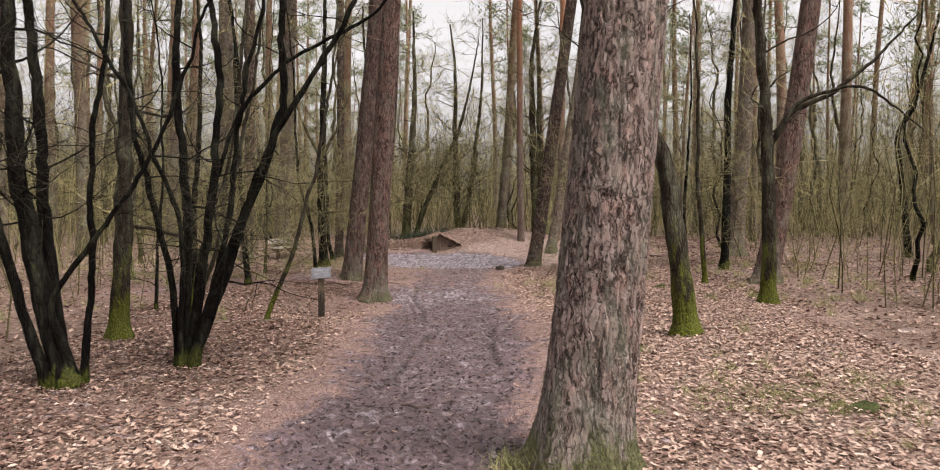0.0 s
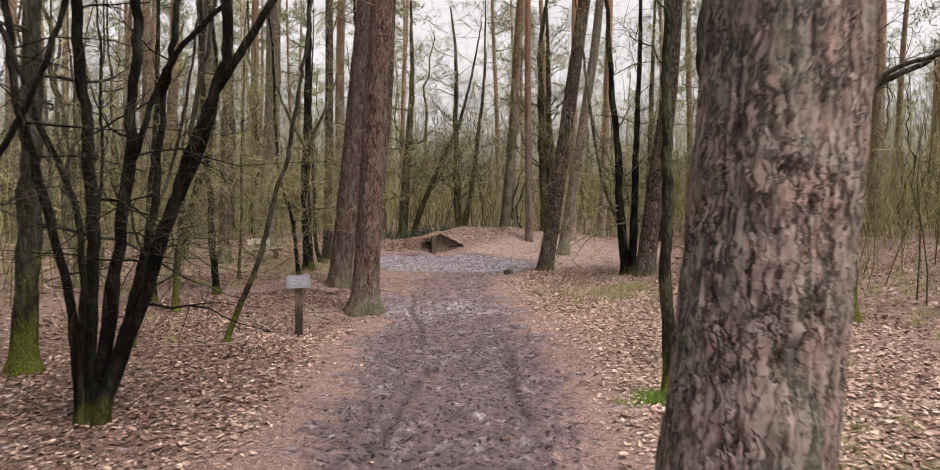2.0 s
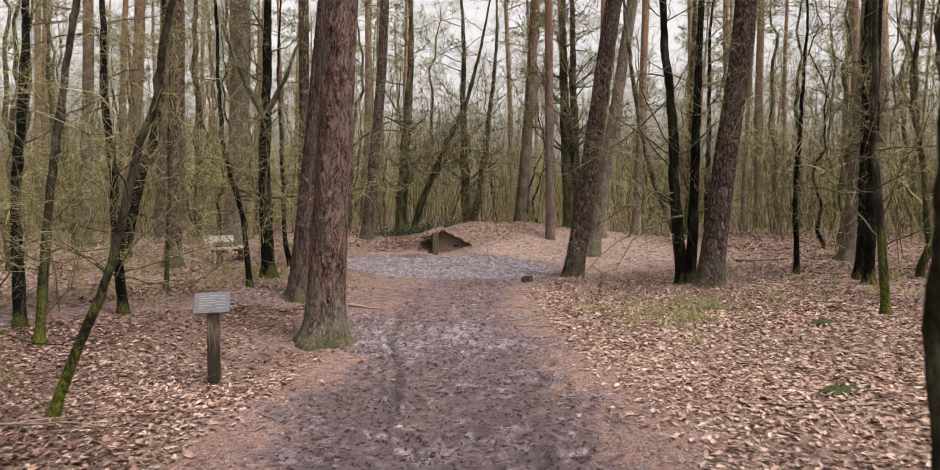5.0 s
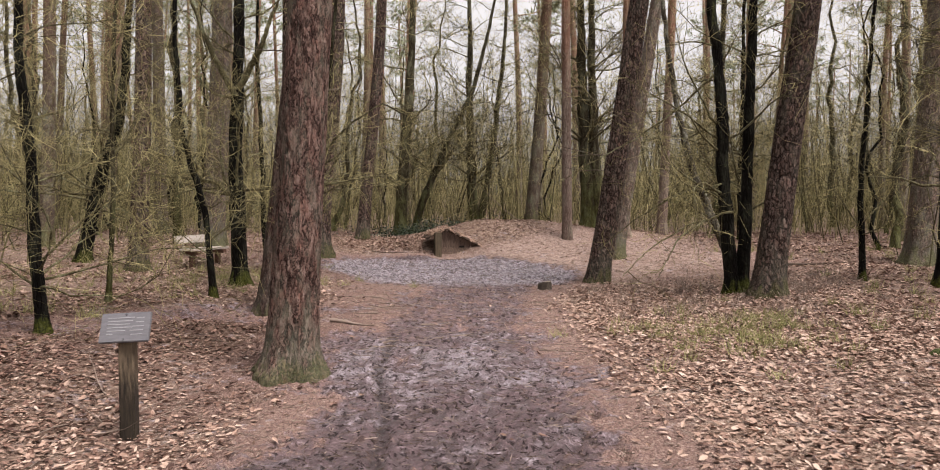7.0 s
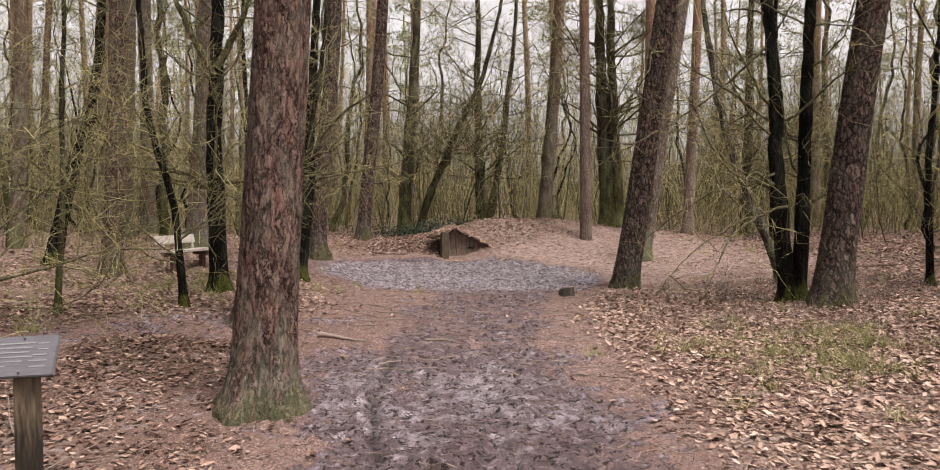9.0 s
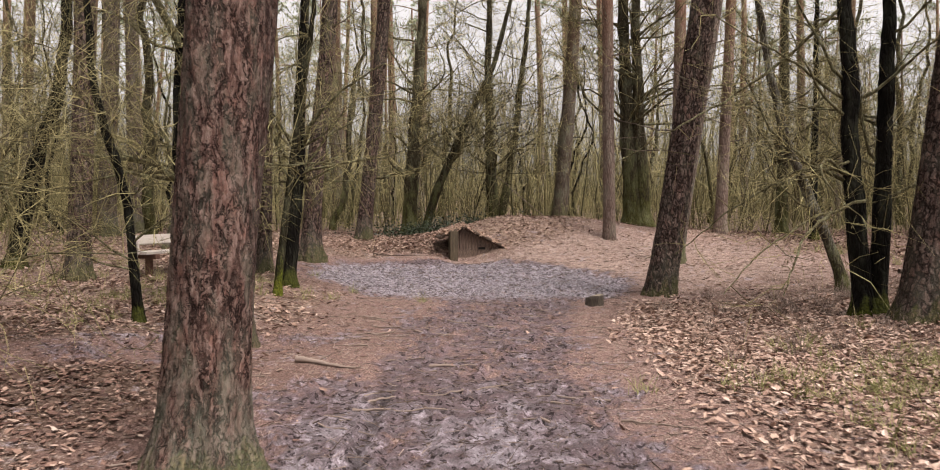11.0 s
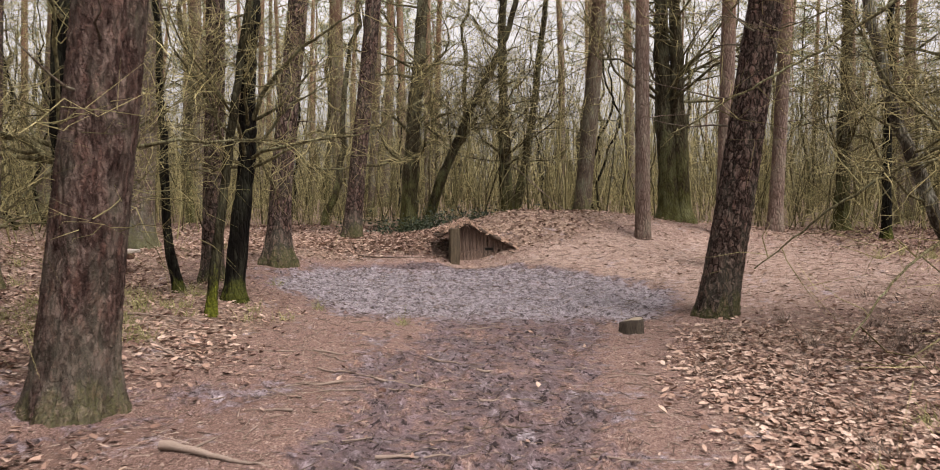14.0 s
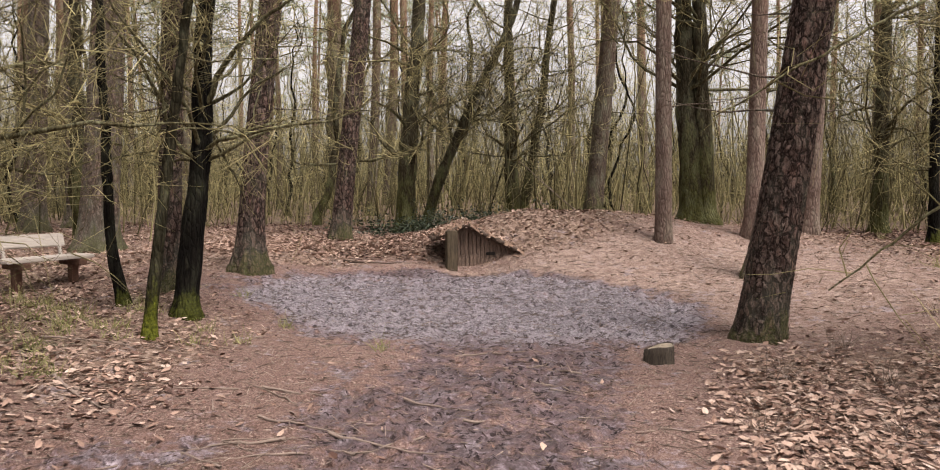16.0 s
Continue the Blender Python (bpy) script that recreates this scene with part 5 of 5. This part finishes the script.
    me.polygons.foreach_set("material_index", np.repeat(dark_, len(tri)).astype(np.int32))
    return tagged(new(name, me), label, "leaves", kind="stuff")


def thick(m, l):
    return np.clip(0.025 + 0.975 * l, 0, 1) * (1 - 0.95 * m)


leaves("leaf_litter", "curled pale brown oak leaves covering the floor", 71, 100000, (-5.5, 5.5, 4.5, 14), (0.026, 0.082), thick, True)
leaves("leaf_litter", "curled pale brown oak leaves covering the floor", 72, 115000, (-6, 6, 14, 23), (0.026, 0.082), thick, True)
leaves("leaf_litter", "pale brown leaves on the bank and clearing", 73, 80000, (-10, 10, 23, 35), (0.04, 0.1), thick)
leaves("leaf_litter", "thick brown leaves on the bank beside the dugout", 76, 9000, (-6.0, -1.6, 28.9, 31.4), (0.05, 0.11), thick)
leaves("leaf_litter", "pale brown leaves heaped under the dark twin oak", 77, 16000, (0.9, 5.2, 17.0, 24.0), (0.03, 0.085), thick, True)
leaves("leaf_litter", "pale brown leaves under the trees", 74, 28000, (-16, -5.5, 5, 36), (0.07, 0.13), thick)
leaves("leaf_litter", "pale brown leaves under the trees", 75, 28000, (5.5, 16, 5, 36), (0.07, 0.13), thick)


def debris(name, label, seed, count, area, size, keep, mat, lift=0.008):
    """Needles, bark crumbs and bits of twig lying on the soil."""
    g = np.random.default_rng(seed)
    x, y = g.uniform(area[0], area[1], count), g.uniform(area[2], area[3], count)
    mud, litter, wet, green = covers(x, y)
    ok = g.random(count) < keep(mud, litter)
    x, y = x[ok], y[ok]
    n = len(x)
    w = np.stack([g.normal(size=n), g.normal(size=n), g.normal(size=n) * 0.08], 1)
    b = Buf()
    b.sprigs(np.stack([x, y, height(x, y) + lift], 1), w, g.uniform(size[0], size[1], n) * (0.4 + g.random(n) ** 3), g.uniform(0.0015, 0.005, n), g, sides=3, bend=0.2, segs=1)
    return tagged(new(name, b.mesh(name, mat)), label, "debris", kind="stuff")


debris("twig_debris", "small bits of twig and needle on the bare soil", 91, 15000, (-4.5, 4.0, 5, 16), (0.04, 0.16), lambda m, l: 0.35 + 0.65 * (1 - l) * (1 - 0.75 * m), M_STICK)
debris("twig_debris", "small bits of twig and needle on the bare soil", 92, 25000, (-5, 5, 16, 31), (0.05, 0.2), lambda m, l: 0.3 + 0.7 * (1 - l) * (1 - 0.75 * m), M_STICK)
debris("dark_debris", "dark crumbs of bark and mud on the path", 93, 20000, (-4.2, 1.6, 5, 29), (0.05, 0.17), lambda m, l: 0.9 * m, M_SOIL_LOG)

# ---- small builders ----


def box_mesh(name, size, mat, bevel=0.006, wear=0.0, seed=0, at=(0, 0, 0)):
    """A board or block with rounded, slightly uneven edges."""
    bm = bmesh.new()
    bmesh.ops.create_cube(bm, size=1.0)
    bmesh.ops.scale(bm, vec=size, verts=bm.verts)
    if bevel:
        bmesh.ops.bevel(bm, geom=bm.edges[:], offset=bevel, segments=2, affect="EDGES")
    g = random.Random(seed)
    if wear:
        for v in bm.verts:
            v.co += Vector((g.uniform(-wear, wear), g.uniform(-wear, wear), g.uniform(-wear, wear)))
    bmesh.ops.translate(bm, vec=at, verts=bm.verts)
    me = bpy.data.meshes.new(name)
    bm.to_mesh(me)
    bm.free()
    me.materials.append(mat)
    return me


def put(name, me, parent, m=None, label="", kind=""):
    ob = piece(name, me, parent, label, kind)
    if m is not None:
        ob.matrix_basis = m
    return ob


# ---- information sign on a post ----
sign = thing("information_sign", -2.83, 16.2, "small grey information board on a weathered wooden post", "sign", turn=4)
put("post", box_mesh("post", (0.115, 0.10, 1.0), M_SIGN_POST, 0.008, 0.002, 3, (0, 0, 0.30)), sign, label="weathered post with a darker lower half")
board = put("board", box_mesh("board", (0.375, 0.03, 0.235), M_BOARD, 0.005), sign, pose(0.0, -0.035, 0.87, -28, -3, 0), "grey board with rows of pale writing")
for i in range(6):
    wide = (0.20, 0.19, 0.17, 0.19, 0.14, 0.05)[i]
    put("text_line", box_mesh("text_line", (wide, 0.003, 0.007), M_LETTER, 0), board, pose(-0.135 + wide / 2, -0.0165, 0.075 - i * 0.026))
for i in range(5):
    wide = (0.06, 0.06, 0.08, 0.10, 0.09)[i]
    put("text_line", box_mesh("text_line", (wide, 0.003, 0.007), M_LETTER, 0), board, pose(0.14 - wide / 2, -0.0165, 0.07 - i * 0.033))
for zz in (0.098, -0.098):
    bolt = Buf()
    bolt.tube([(0, 0, 0), (0, -0.006, 0)], [0.007, 0.006], 8)
    put("bolt", bolt.mesh("bolt", M_DARK), board, pose(0, -0.0155, zz))

# ---- bench ----
bench = thing("bench", -6.42, 26.74, "wooden bench with bleached seat and backrest on dark trestle legs", "bench", turn=68, z=0.15)
for k in range(2):
    put("seat_board", box_mesh("seat_board", (1.14, 0.17, 0.045), M_BENCH, 0.01, 0.002, k), bench, pose(0, -0.10 + 0.18 * k, 0.355), "pale bleached seat board")
put("backrest", box_mesh("backrest", (1.02, 0.035, 0.17), M_BENCH, 0.01, 0.002, 5), bench, pose(-0.06, 0.27, 0.56, -12), "pale bleached backrest board")
for k in (-1, 1):
    put("leg", box_mesh("leg", (0.09, 0.11, 0.46), M_BENCH_LEG, 0.01, 0.003, 7), bench, pose(0.37 * k, -0.02, 0.05))
    put("crossbeam", box_mesh("crossbeam", (0.11, 0.42, 0.08), M_BENCH_LEG, 0.01, 0.003, 8), bench, pose(0.37 * k, -0.02, 0.292))
    put("back_support", box_mesh("back_support", (0.04, 0.04, 0.36), M_BENCH, 0.008, 0.002, 9), bench, pose(0.37 * k, 0.245, 0.46, -12), "pale back support")

# ---- dugout hut in the mound ----
HX, HY = -1.21, 29.27
hut = thing("dugout_hut", HX, HY, "half-buried plank hut gable with a low roof under leaf-covered earth", "hut", z=0.24, turn=14)
g5 = random.Random(5)
mesh_plank = [box_mesh("plank", (0.058, 0.03, 1.0), M_PLANK, 0.006, 0.003, 20 + k) for k in range(4)]
APEX = -0.24


def gable(px):
    return 0.58 - (0.5 * (px - APEX) if px > APEX else 0.42 * (APEX - px))


for i in range(16):
    px = -0.42 + i * 0.062
    top, low = gable(px), -0.25
    put("plank", mesh_plank[i % 4], hut, pose(px, g5.uniform(-0.008, 0.008), (top + low) / 2, 0, g5.uniform(-1.5, 1.5), 0) @ Matrix.Diagonal((1, 1, top - low, 1)))
for i in range(11):
    px = -0.34 + i * 0.058
    top = 0.15 + g5.uniform(-0.02, 0.03)
    if 0.06 < px < 0.2:
        top -= 0.03
    put("plank", mesh_plank[(i + 1) % 4], hut, pose(px, -0.045, (top - 0.25) / 2, 0, g5.uniform(-2, 2), 0) @ Matrix.Diagonal((0.95, 1, top + 0.25, 1)))
# no hole is cut: a near-black block gives the slot's inner shade
put("peephole", box_mesh("peephole", (0.14, 0.02, 0.045), M_DARK, 0.002), hut, pose(0.13, -0.022, 0.175), "near-black block standing in for the shade of a slot between the planks")
for sgn, ln, ang in ((1, 0.84, 26.5), (-1, 0.55, 22.0)):
    log = Buf()
    p = np.array([(-ln / 2 + ln * k / 8, 0.006 * math.sin(k * 2), 0.008 * math.cos(k * 3)) for k in range(9)])
    log.tube(p, [0.036 + 0.004 * math.sin(k * 1.7) for k in range(9)], 10)
    ox, oz = APEX + sgn * ln / 2 * math.cos(radians(ang)), 0.605 - ln / 2 * math.sin(radians(ang))
    put("roof_edge_log", log.mesh("roof_edge_log", M_SOIL_LOG), hut, pose(ox, -0.09, oz, 0, sgn * ang, 0), "worn log edging the roof")
    put("roof", box_mesh("roof", (ln, 0.55, 0.05), M_SOIL_LOG, 0.01, 0.004, 31), hut, pose(ox, 0.20, oz - 0.005, 0, sgn * ang, 0), "earth-stained boards of the roof")
# earth and leaves spilling over the roof's edge
ge = np.random.default_rng(77)
for sgn, ln, ang in ((1, 0.95, 26.5), (-1, 0.5, 22.0)):
    nu_, nv_ = 26, 12
    uu, vv = np.meshgrid(np.linspace(0, 1, nu_), np.linspace(0, 1, nv_), indexing="ij")
    rag = 0.05 * np.sin(uu * 23 + sgn) + 0.03 * np.sin(uu * 61)
    ex = APEX + sgn * uu * ln * math.cos(radians(ang))
    ey = -0.145 + vv * 0.75 + rag * (1 - vv)
    ez = 0.655 - uu * ln * math.sin(radians(ang)) + ge.normal(size=uu.shape) * 0.012 + 0.02 * np.sin(uu * 17 + vv * 9) - 0.055 * (vv < 0.01)
    cover = Buf()
    ii, jj = np.meshgrid(np.arange(nu_ - 1), np.arange(nv_ - 1), indexing="ij")
    ii, jj = ii.ravel(), jj.ravel()
    cover.add(np.stack([ex, ey, ez], -1).reshape(-1, 3), np.stack([ii * nv_ + jj, (ii + 1) * nv_ + jj, (ii + 1) * nv_ + jj + 1, ii * nv_ + jj + 1], 1))
    put("earth_cover", cover.mesh("earth_cover", M_GROUND_COVER), hut, label="leafy earth spilling over the roof")
    pick = ge.integers(0, ex.size, 420)
    base = np.stack([ex.ravel()[pick], ey.ravel()[pick], ez.ravel()[pick] + 0.012], 1) + ge.normal(size=(420, 3)) * (0.03, 0.03, 0.006)
    d1_, d2_ = ge.normal(size=(420, 3)) * (1, 1, 0.4), ge.normal(size=(420, 3)) * (1, 1, 0.4)
    d1_ = d1_ / np.linalg.norm(d1_, axis=1, keepdims=True) * ge.uniform(0.02, 0.045, (420, 1))
    d2_ = d2_ / np.linalg.norm(d2_, axis=1, keepdims=True) * 0.016
    lv = Buf()
    lv.add(np.stack([base - d1_, base + d2_, base + d1_, base - d2_], 1).reshape(-1, 3), np.arange(1680).reshape(-1, 4))
    put("roof_leaves", lv.mesh("roof_leaves", M_LEAF, False), hut, label="dead leaves on the roof")
put("corner_post", box_mesh("corner_post", (0.155, 0.15, 0.95), M_POST, 0.012, 0.004, 33), hut, pose(-0.47, -0.16, 0.055, 0, 0, 6), "thick mossy corner post")

def heap(name, label, x, y, rx, ry, hgt, mat, seed, category, turn=0.0, sink=0.0):
    """A low uneven mound resting on the ground."""
    g = np.random.default_rng(seed)
    n, k = 28, 10
    a = np.linspace(0, 2 * np.pi, n, endpoint=False)
    v = []
    for j in range(k + 1):
        f = j / k
        for t in a:
            w = 1 + 0.12 * math.sin(3 * t + seed) + 0.08 * math.sin(7 * t + 2 * seed)
            lx, ly = rx * f * w * math.cos(t), ry * f * w * math.sin(t)
            c, s = math.cos(radians(turn)), math.sin(radians(turn))
            wx, wy = x + c * lx - s * ly, y + s * lx + c * ly
            z = gz(wx, wy) - sink + hgt * (1 - f * f) ** 1.2 * (1 + 0.12 * g.normal()) - 0.03 * (f > 0.97)
            v.append((wx, wy, z))
    i, j = np.meshgrid(np.arange(k), np.arange(n), indexing="ij")
    i, j = i.ravel(), j.ravel()
    jn = (j + 1) % n
    b = Buf()
    b.add(v, np.stack([i * n + j, (i + 1) * n + j, (i + 1) * n + jn, i * n + jn], 1))
    return tagged(new(name, b.mesh(name, mat)), label, category)


heap("moss_cushion", "bright green moss cushion on the leaf litter", 4.6, 15.9, 0.13, 0.09, 0.05, M_MOSS, 4, "moss")
heap("moss_cushion", "dark green moss cushion beside a stick", 4.05, 17.6, 0.16, 0.12, 0.07, M_MOSS, 5, "moss")
heap("moss_cushion", "dark green moss cushion on the leaf litter", 3.95, 8.2, 0.18, 0.13, 0.07, M_MOSS, 6, "moss")
heap("moss_cushion", "green moss cushion on the leaf litter", 3.0, 14.6, 0.2, 0.14, 0.06, M_MOSS, 8, "moss")

# ---- tree stump ----
stump = thing("tree_stump", 0.71, 24.0, "low weathered tree stump with grey cut top beside the mud", "stump", turn=20, z=gz(0.71, 24.0) - 0.04)
sb = Buf()
sa = np.linspace(0, 2 * np.pi, 28, endpoint=False)
rings = []
for zz, rr in ((-0.1, 0.185), (0.0, 0.17), (0.05, 0.15), (0.12, 0.145), (0.165, 0.142), (0.172, 0.132)):
    rr *= 0.8
    rings.append(np.stack([rr * (1 + 0.07 * np.sin(3 * sa) + 0.05 * np.sin(7 * sa + 1)) * np.cos(sa), rr * (1 + 0.07 * np.sin(3 * sa) + 0.05 * np.sin(7 * sa + 1)) * np.sin(sa), zz + (0.008 * np.sin(2 * sa) + 0.2 * rr * np.cos(sa + 0.6)) * (zz > 0.1)], 1))
sv = np.concatenate(rings)
ii, jj = np.meshgrid(np.arange(5), np.arange(28), indexing="ij")
ii, jj = ii.ravel(), jj.ravel()
sb.add(sv, np.stack([ii * 28 + jj, ii * 28 + (jj + 1) % 28, (ii + 1) * 28 + (jj + 1) % 28, (ii + 1) * 28 + jj], 1))
put("bark", sb.mesh("bark", M_STUMP_BARK), stump, label="dark grey flaking bark")
sc = Buf()
tops = [np.stack([0.107 * f * np.cos(sa), 0.107 * f * np.sin(sa), 0.174 + 0.006 * np.sin(f * 30) + 0.008 * np.sin(2 * sa) + 0.0222 * f * np.cos(sa + 0.6)], 1) for f in (1.0, 0.8, 0.6, 0.4, 0.2, 0.02)]
sc.add(np.concatenate(tops), np.stack([ii * 28 + jj, ii * 28 + (jj + 1) % 28, (ii + 1) * 28 + (jj + 1) % 28, (ii + 1) * 28 + jj], 1))
put("cut_face", sc.mesh("cut_face", M_STUMP_TOP), stump, label="grey cut face of the stump")

# ---- fallen branches and sticks ----


def fallen(x, y, length, turn, r, label, seed, name="fallen_branch", mat=None, side=3, rise=0.0, wander=0.16):
    """A branch lying on the ground, with a few side shoots."""
    g = np.random.default_rng(seed)
    p, rr = limb(g, (0, 0, 0), (1, 0, 0), length, r, wander=wander, lift=0.0, steps=12)
    p[:, 1] -= np.linspace(0, p[-1, 1], len(p)) * 0.5
    c, s = math.cos(radians(turn)), math.sin(radians(turn))
    wx, wy = x + c * p[:, 0] - s * p[:, 1], y + s * p[:, 0] + c * p[:, 1]
    wz = height(wx, wy) + rr * 0.7 + rise * np.linspace(0, 1, len(p)) + 0.25 * abs(p[:, 2]) * (rise > 0)
    q = np.stack([wx - x, wy - y, wz - gz(x, y)], 1)
    b = Buf()
    rr = rr * 0.72
    b.tube(q, rr * (1 + 0.1 * np.sin(np.arange(len(q)) * 2.1)), 8)
    for _ in range(side):
        k = int(g.integers(2, len(q) - 2))
        d = q[k + 1] - q[k - 1]
        d = d / np.linalg.norm(d)
        w = d + np.array([-d[1], d[0], 0.25]) * g.choice([-1, 1]) * g.uniform(0.5, 1.2)
        pp, pr = limb(g, q[k], w, length * g.uniform(0.12, 0.3), rr[k] * 0.6, steps=5)
        pp[:, 2] = np.maximum(pp[:, 2], q[k][2] - 0.01)
        b.tube(pp, pr, 5)
    ob = thing(name, x, y, label, "branch")
    piece("wood", b.mesh("wood", mat or M_STICK), ob)
    return ob


fallen(-0.35, 8.6, 0.95, 22, 0.016, "dark stick lying on the mud", 81, "stick", M_SOIL_LOG, 0)
fallen(-4.0, 13.6, 2.2, -8, 0.02, "long arched bare branch lying over the leaves", 82, side=4, rise=0.12)
fallen(2.0, 14.4, 2.1, -4, 0.026, "fallen branch with short side shoots on the leaves", 83, side=3)
fallen(3.2, 12.3, 1.4, 8, 0.03, "fallen forked branch on the leaf litter", 84, side=2)
fallen(3.05, 14.0, 0.9, -50, 0.022, "broken branch on the leaf litter", 85, side=2)
fallen(4.9, 20.2, 1.6, -25, 0.03, "dead forked branch on the leaves", 86, side=4)
fallen(4.0, 17.0, 0.8, -20, 0.018, "pale stick over a moss cushion", 87, "stick", None, 1)
gt = np.random.default_rng(93)
for k in range(9):
    fallen(gt.uniform(-4.3, -3.1), gt.uniform(15.0, 17.6), gt.uniform(0.6, 1.3), gt.uniform(0, 360), gt.uniform(0.006, 0.011), "thin pale arching stem among leaves beside the sign", 600 + k, "stick", None, 3, rise=gt.uniform(0.1, 0.3), wander=0.3)
fallen(1.2, 16.6, 0.6, 40, 0.014, "short stick on the path's edge", 88, "stick", None, 1)
fallen(0.7, 13.2, 0.5, 30, 0.012, "short dark stick at the path's edge", 89, "stick", M_SOIL_LOG, 1)
fallen(-3.5, 22.6, 1.0, -35, 0.025, "fallen branch among leaves and moss", 90, side=2)
fallen(-4.2, 23.4, 0.9, 10, 0.018, "thin fallen branch among leaves", 91, side=2)
fallen(2.0, 18.9, 1.4, 25, 0.016, "thin pale branch on the leaves", 92, side=3)
fallen(-3.2, 28.85, 1.1, -2, 0.028, "old dark branch along the leafy bank", 96, "fallen_log", M_SOIL_LOG, 0, wander=0.08)
fallen(-0.2, 33.0, 3.2, 3, 0.06, "thin log lying behind the mound", 97, "fallen_log", M_SOIL_LOG, 0, wander=0.05)
fallen(5.5, 26.0, 1.8, 20, 0.05, "dark fallen log under the trees", 98, "fallen_log", M_SOIL_LOG, 0, wander=0.05)
fallen(0.8, 34.5, 2.2, 160, 0.03, "pale dead branch leaning beyond the mound", 99, rise=1.6, side=2)

fallen(-2.2, 20.25, 0.75, -6, 0.042, "thick worn root bulging from the trodden soil", 101, "surface_root", None, 1, wander=0.12)
fallen(-0.62, 20.85, 0.62, 4, 0.016, "dark stick with upright side twigs on the mud", 102, "stick", M_SOIL_LOG, 4, wander=0.12)
fallen(-1.05, 20.35, 0.75, 14, 0.018, "pale bent stick on the mud", 103, "stick", None, 1, wander=0.14)

# ---- surface roots across the path ----
gr = np.random.default_rng(55)
for k in range(46):
    rx_, ry_ = gr.uniform(-2.5, 0.6), gr.uniform(18.6, 24.4)
    fallen(rx_, ry_, gr.uniform(0.35, 1.1), gr.uniform(-40, 40) + (180 if gr.random() < 0.5 else 0), gr.uniform(0.005, 0.017), "worn root or stick half sunk in trampled soil", 400 + k, "surface_root", None, int(gr.integers(0, 3)), wander=0.13)
for k in range(40):
    side_ = gr.choice([-1, 1])
    rx_, ry_ = side_ * gr.uniform(1.5, 5.0), gr.uniform(7, 25)
    if abs(rx_ + 3) < 0.6 and abs(ry_ - 10) < 1:
        continue
    fallen(rx_, ry_, gr.uniform(0.3, 1.0), gr.uniform(0, 360), gr.uniform(0.005, 0.012), "thin dead stick among the leaves", 500 + k, "stick", None, 1)


def tufts(name, label, seed, count, centre, spread, tall, mat, width=0.004):
    """Grass blades gathered in tufts."""
    g = np.random.default_rng(seed)
    n = max(1, count // 22)
    cx, cy = centre[0] + g.normal(size=n) * spread[0], centre[1] + g.normal(size=n) * spread[1]
    k = np.repeat(np.arange(n), 22)
    x, y = cx[k] + g.normal(size=len(k)) * 0.05, cy[k] + g.normal(size=len(k)) * 0.05
    w = np.stack([g.normal(size=len(k)) * 0.5, g.normal(size=len(k)) * 0.5, np.ones(len(k))], 1)
    b = Buf()
    b.sprigs(np.stack([x, y, height(x, y) - 0.01], 1), w, tall * (0.4 + 0.8 * g.random(len(k))), np.full(len(k), width), g, sides=3, bend=0.5, segs=2)
    return tagged(new(name, b.mesh(name, mat)), label, "grass", kind="stuff")


tufts("grass", "pale green grass tufts among dead leaves", 1, 2000, (2.7, 19.4), (0.75, 0.9), 0.15, M_GRASS)
tufts("grass", "pale green grass tufts among dead leaves", 2, 1300, (3.5, 8.8), (0.9, 0.7), 0.10, M_GRASS)
tufts("grass", "sparse grass around the dark oak's foot", 3, 1600, (-4.6, 23.4), (0.9, 1.1), 0.14, M_GRASS)
tufts("grass", "green moss and grass at the foot of a thin sapling", 14, 1500, (1.98, 11.0), (0.17, 0.15), 0.1, M_LUSH)
tufts("grass", "green grass at the foot of the thick pine", 4, 700, (0.95, 6.7), (0.16, 0.16), 0.14, M_GRASS)
tufts("grass", "straw-coloured grass under the trees", 5, 2400, (8.0, 20.0), (2.0, 4.5), 0.22, M_GRASS)
tufts("grass", "straw-coloured grass under the trees", 6, 2400, (-8.0, 19.0), (2.0, 5.0), 0.22, M_GRASS)
tufts("heather", "low brown heather at the edge of the clearing", 7, 1500, (4.5, 23.4), (1.2, 1.0), 0.2, M_STICK)
tufts("heather", "low brown heather beside the path", 8, 700, (2.9, 21.2), (0.8, 0.7), 0.16, M_STICK)

# ---- evergreen brambles behind the dugout ----
gb = np.random.default_rng(77)
bb_ = Buf()
nb = 1500
bx, by = -2.4 + gb.normal(size=nb) * 0.75, 31.9 + gb.normal(size=nb) * 0.4
bz = height(bx, by) + abs(gb.normal(size=nb)) * 0.14 + 0.02
f_ = gb.normal(size=(nb, 3)) * (1, 1, 0.5)
f_ /= np.linalg.norm(f_, axis=1, keepdims=True)
s_ = np.cross(f_, gb.normal(size=(nb, 3)))
s_ /= np.linalg.norm(s_, axis=1, keepdims=True)
c_ = np.stack([bx, by, bz], 1)
bb_.add(np.stack([c_ - f_ * 0.034, c_ + s_ * 0.02, c_ + f_ * 0.04, c_ - s_ * 0.02], 1).reshape(-1, 3), np.arange(nb * 4).reshape(-1, 4))
bb_.sprigs(c_[:160] - (0, 0, 0.05), gb.normal(size=(160, 3)) + (0, 0, 0.6), np.full(160, 0.35), np.full(160, 0.004), gb)
tagged(new("bramble", bb_.mesh("bramble", M_BUSH, False)), "low dark green bramble behind the dugout", "bush", kind="stuff")
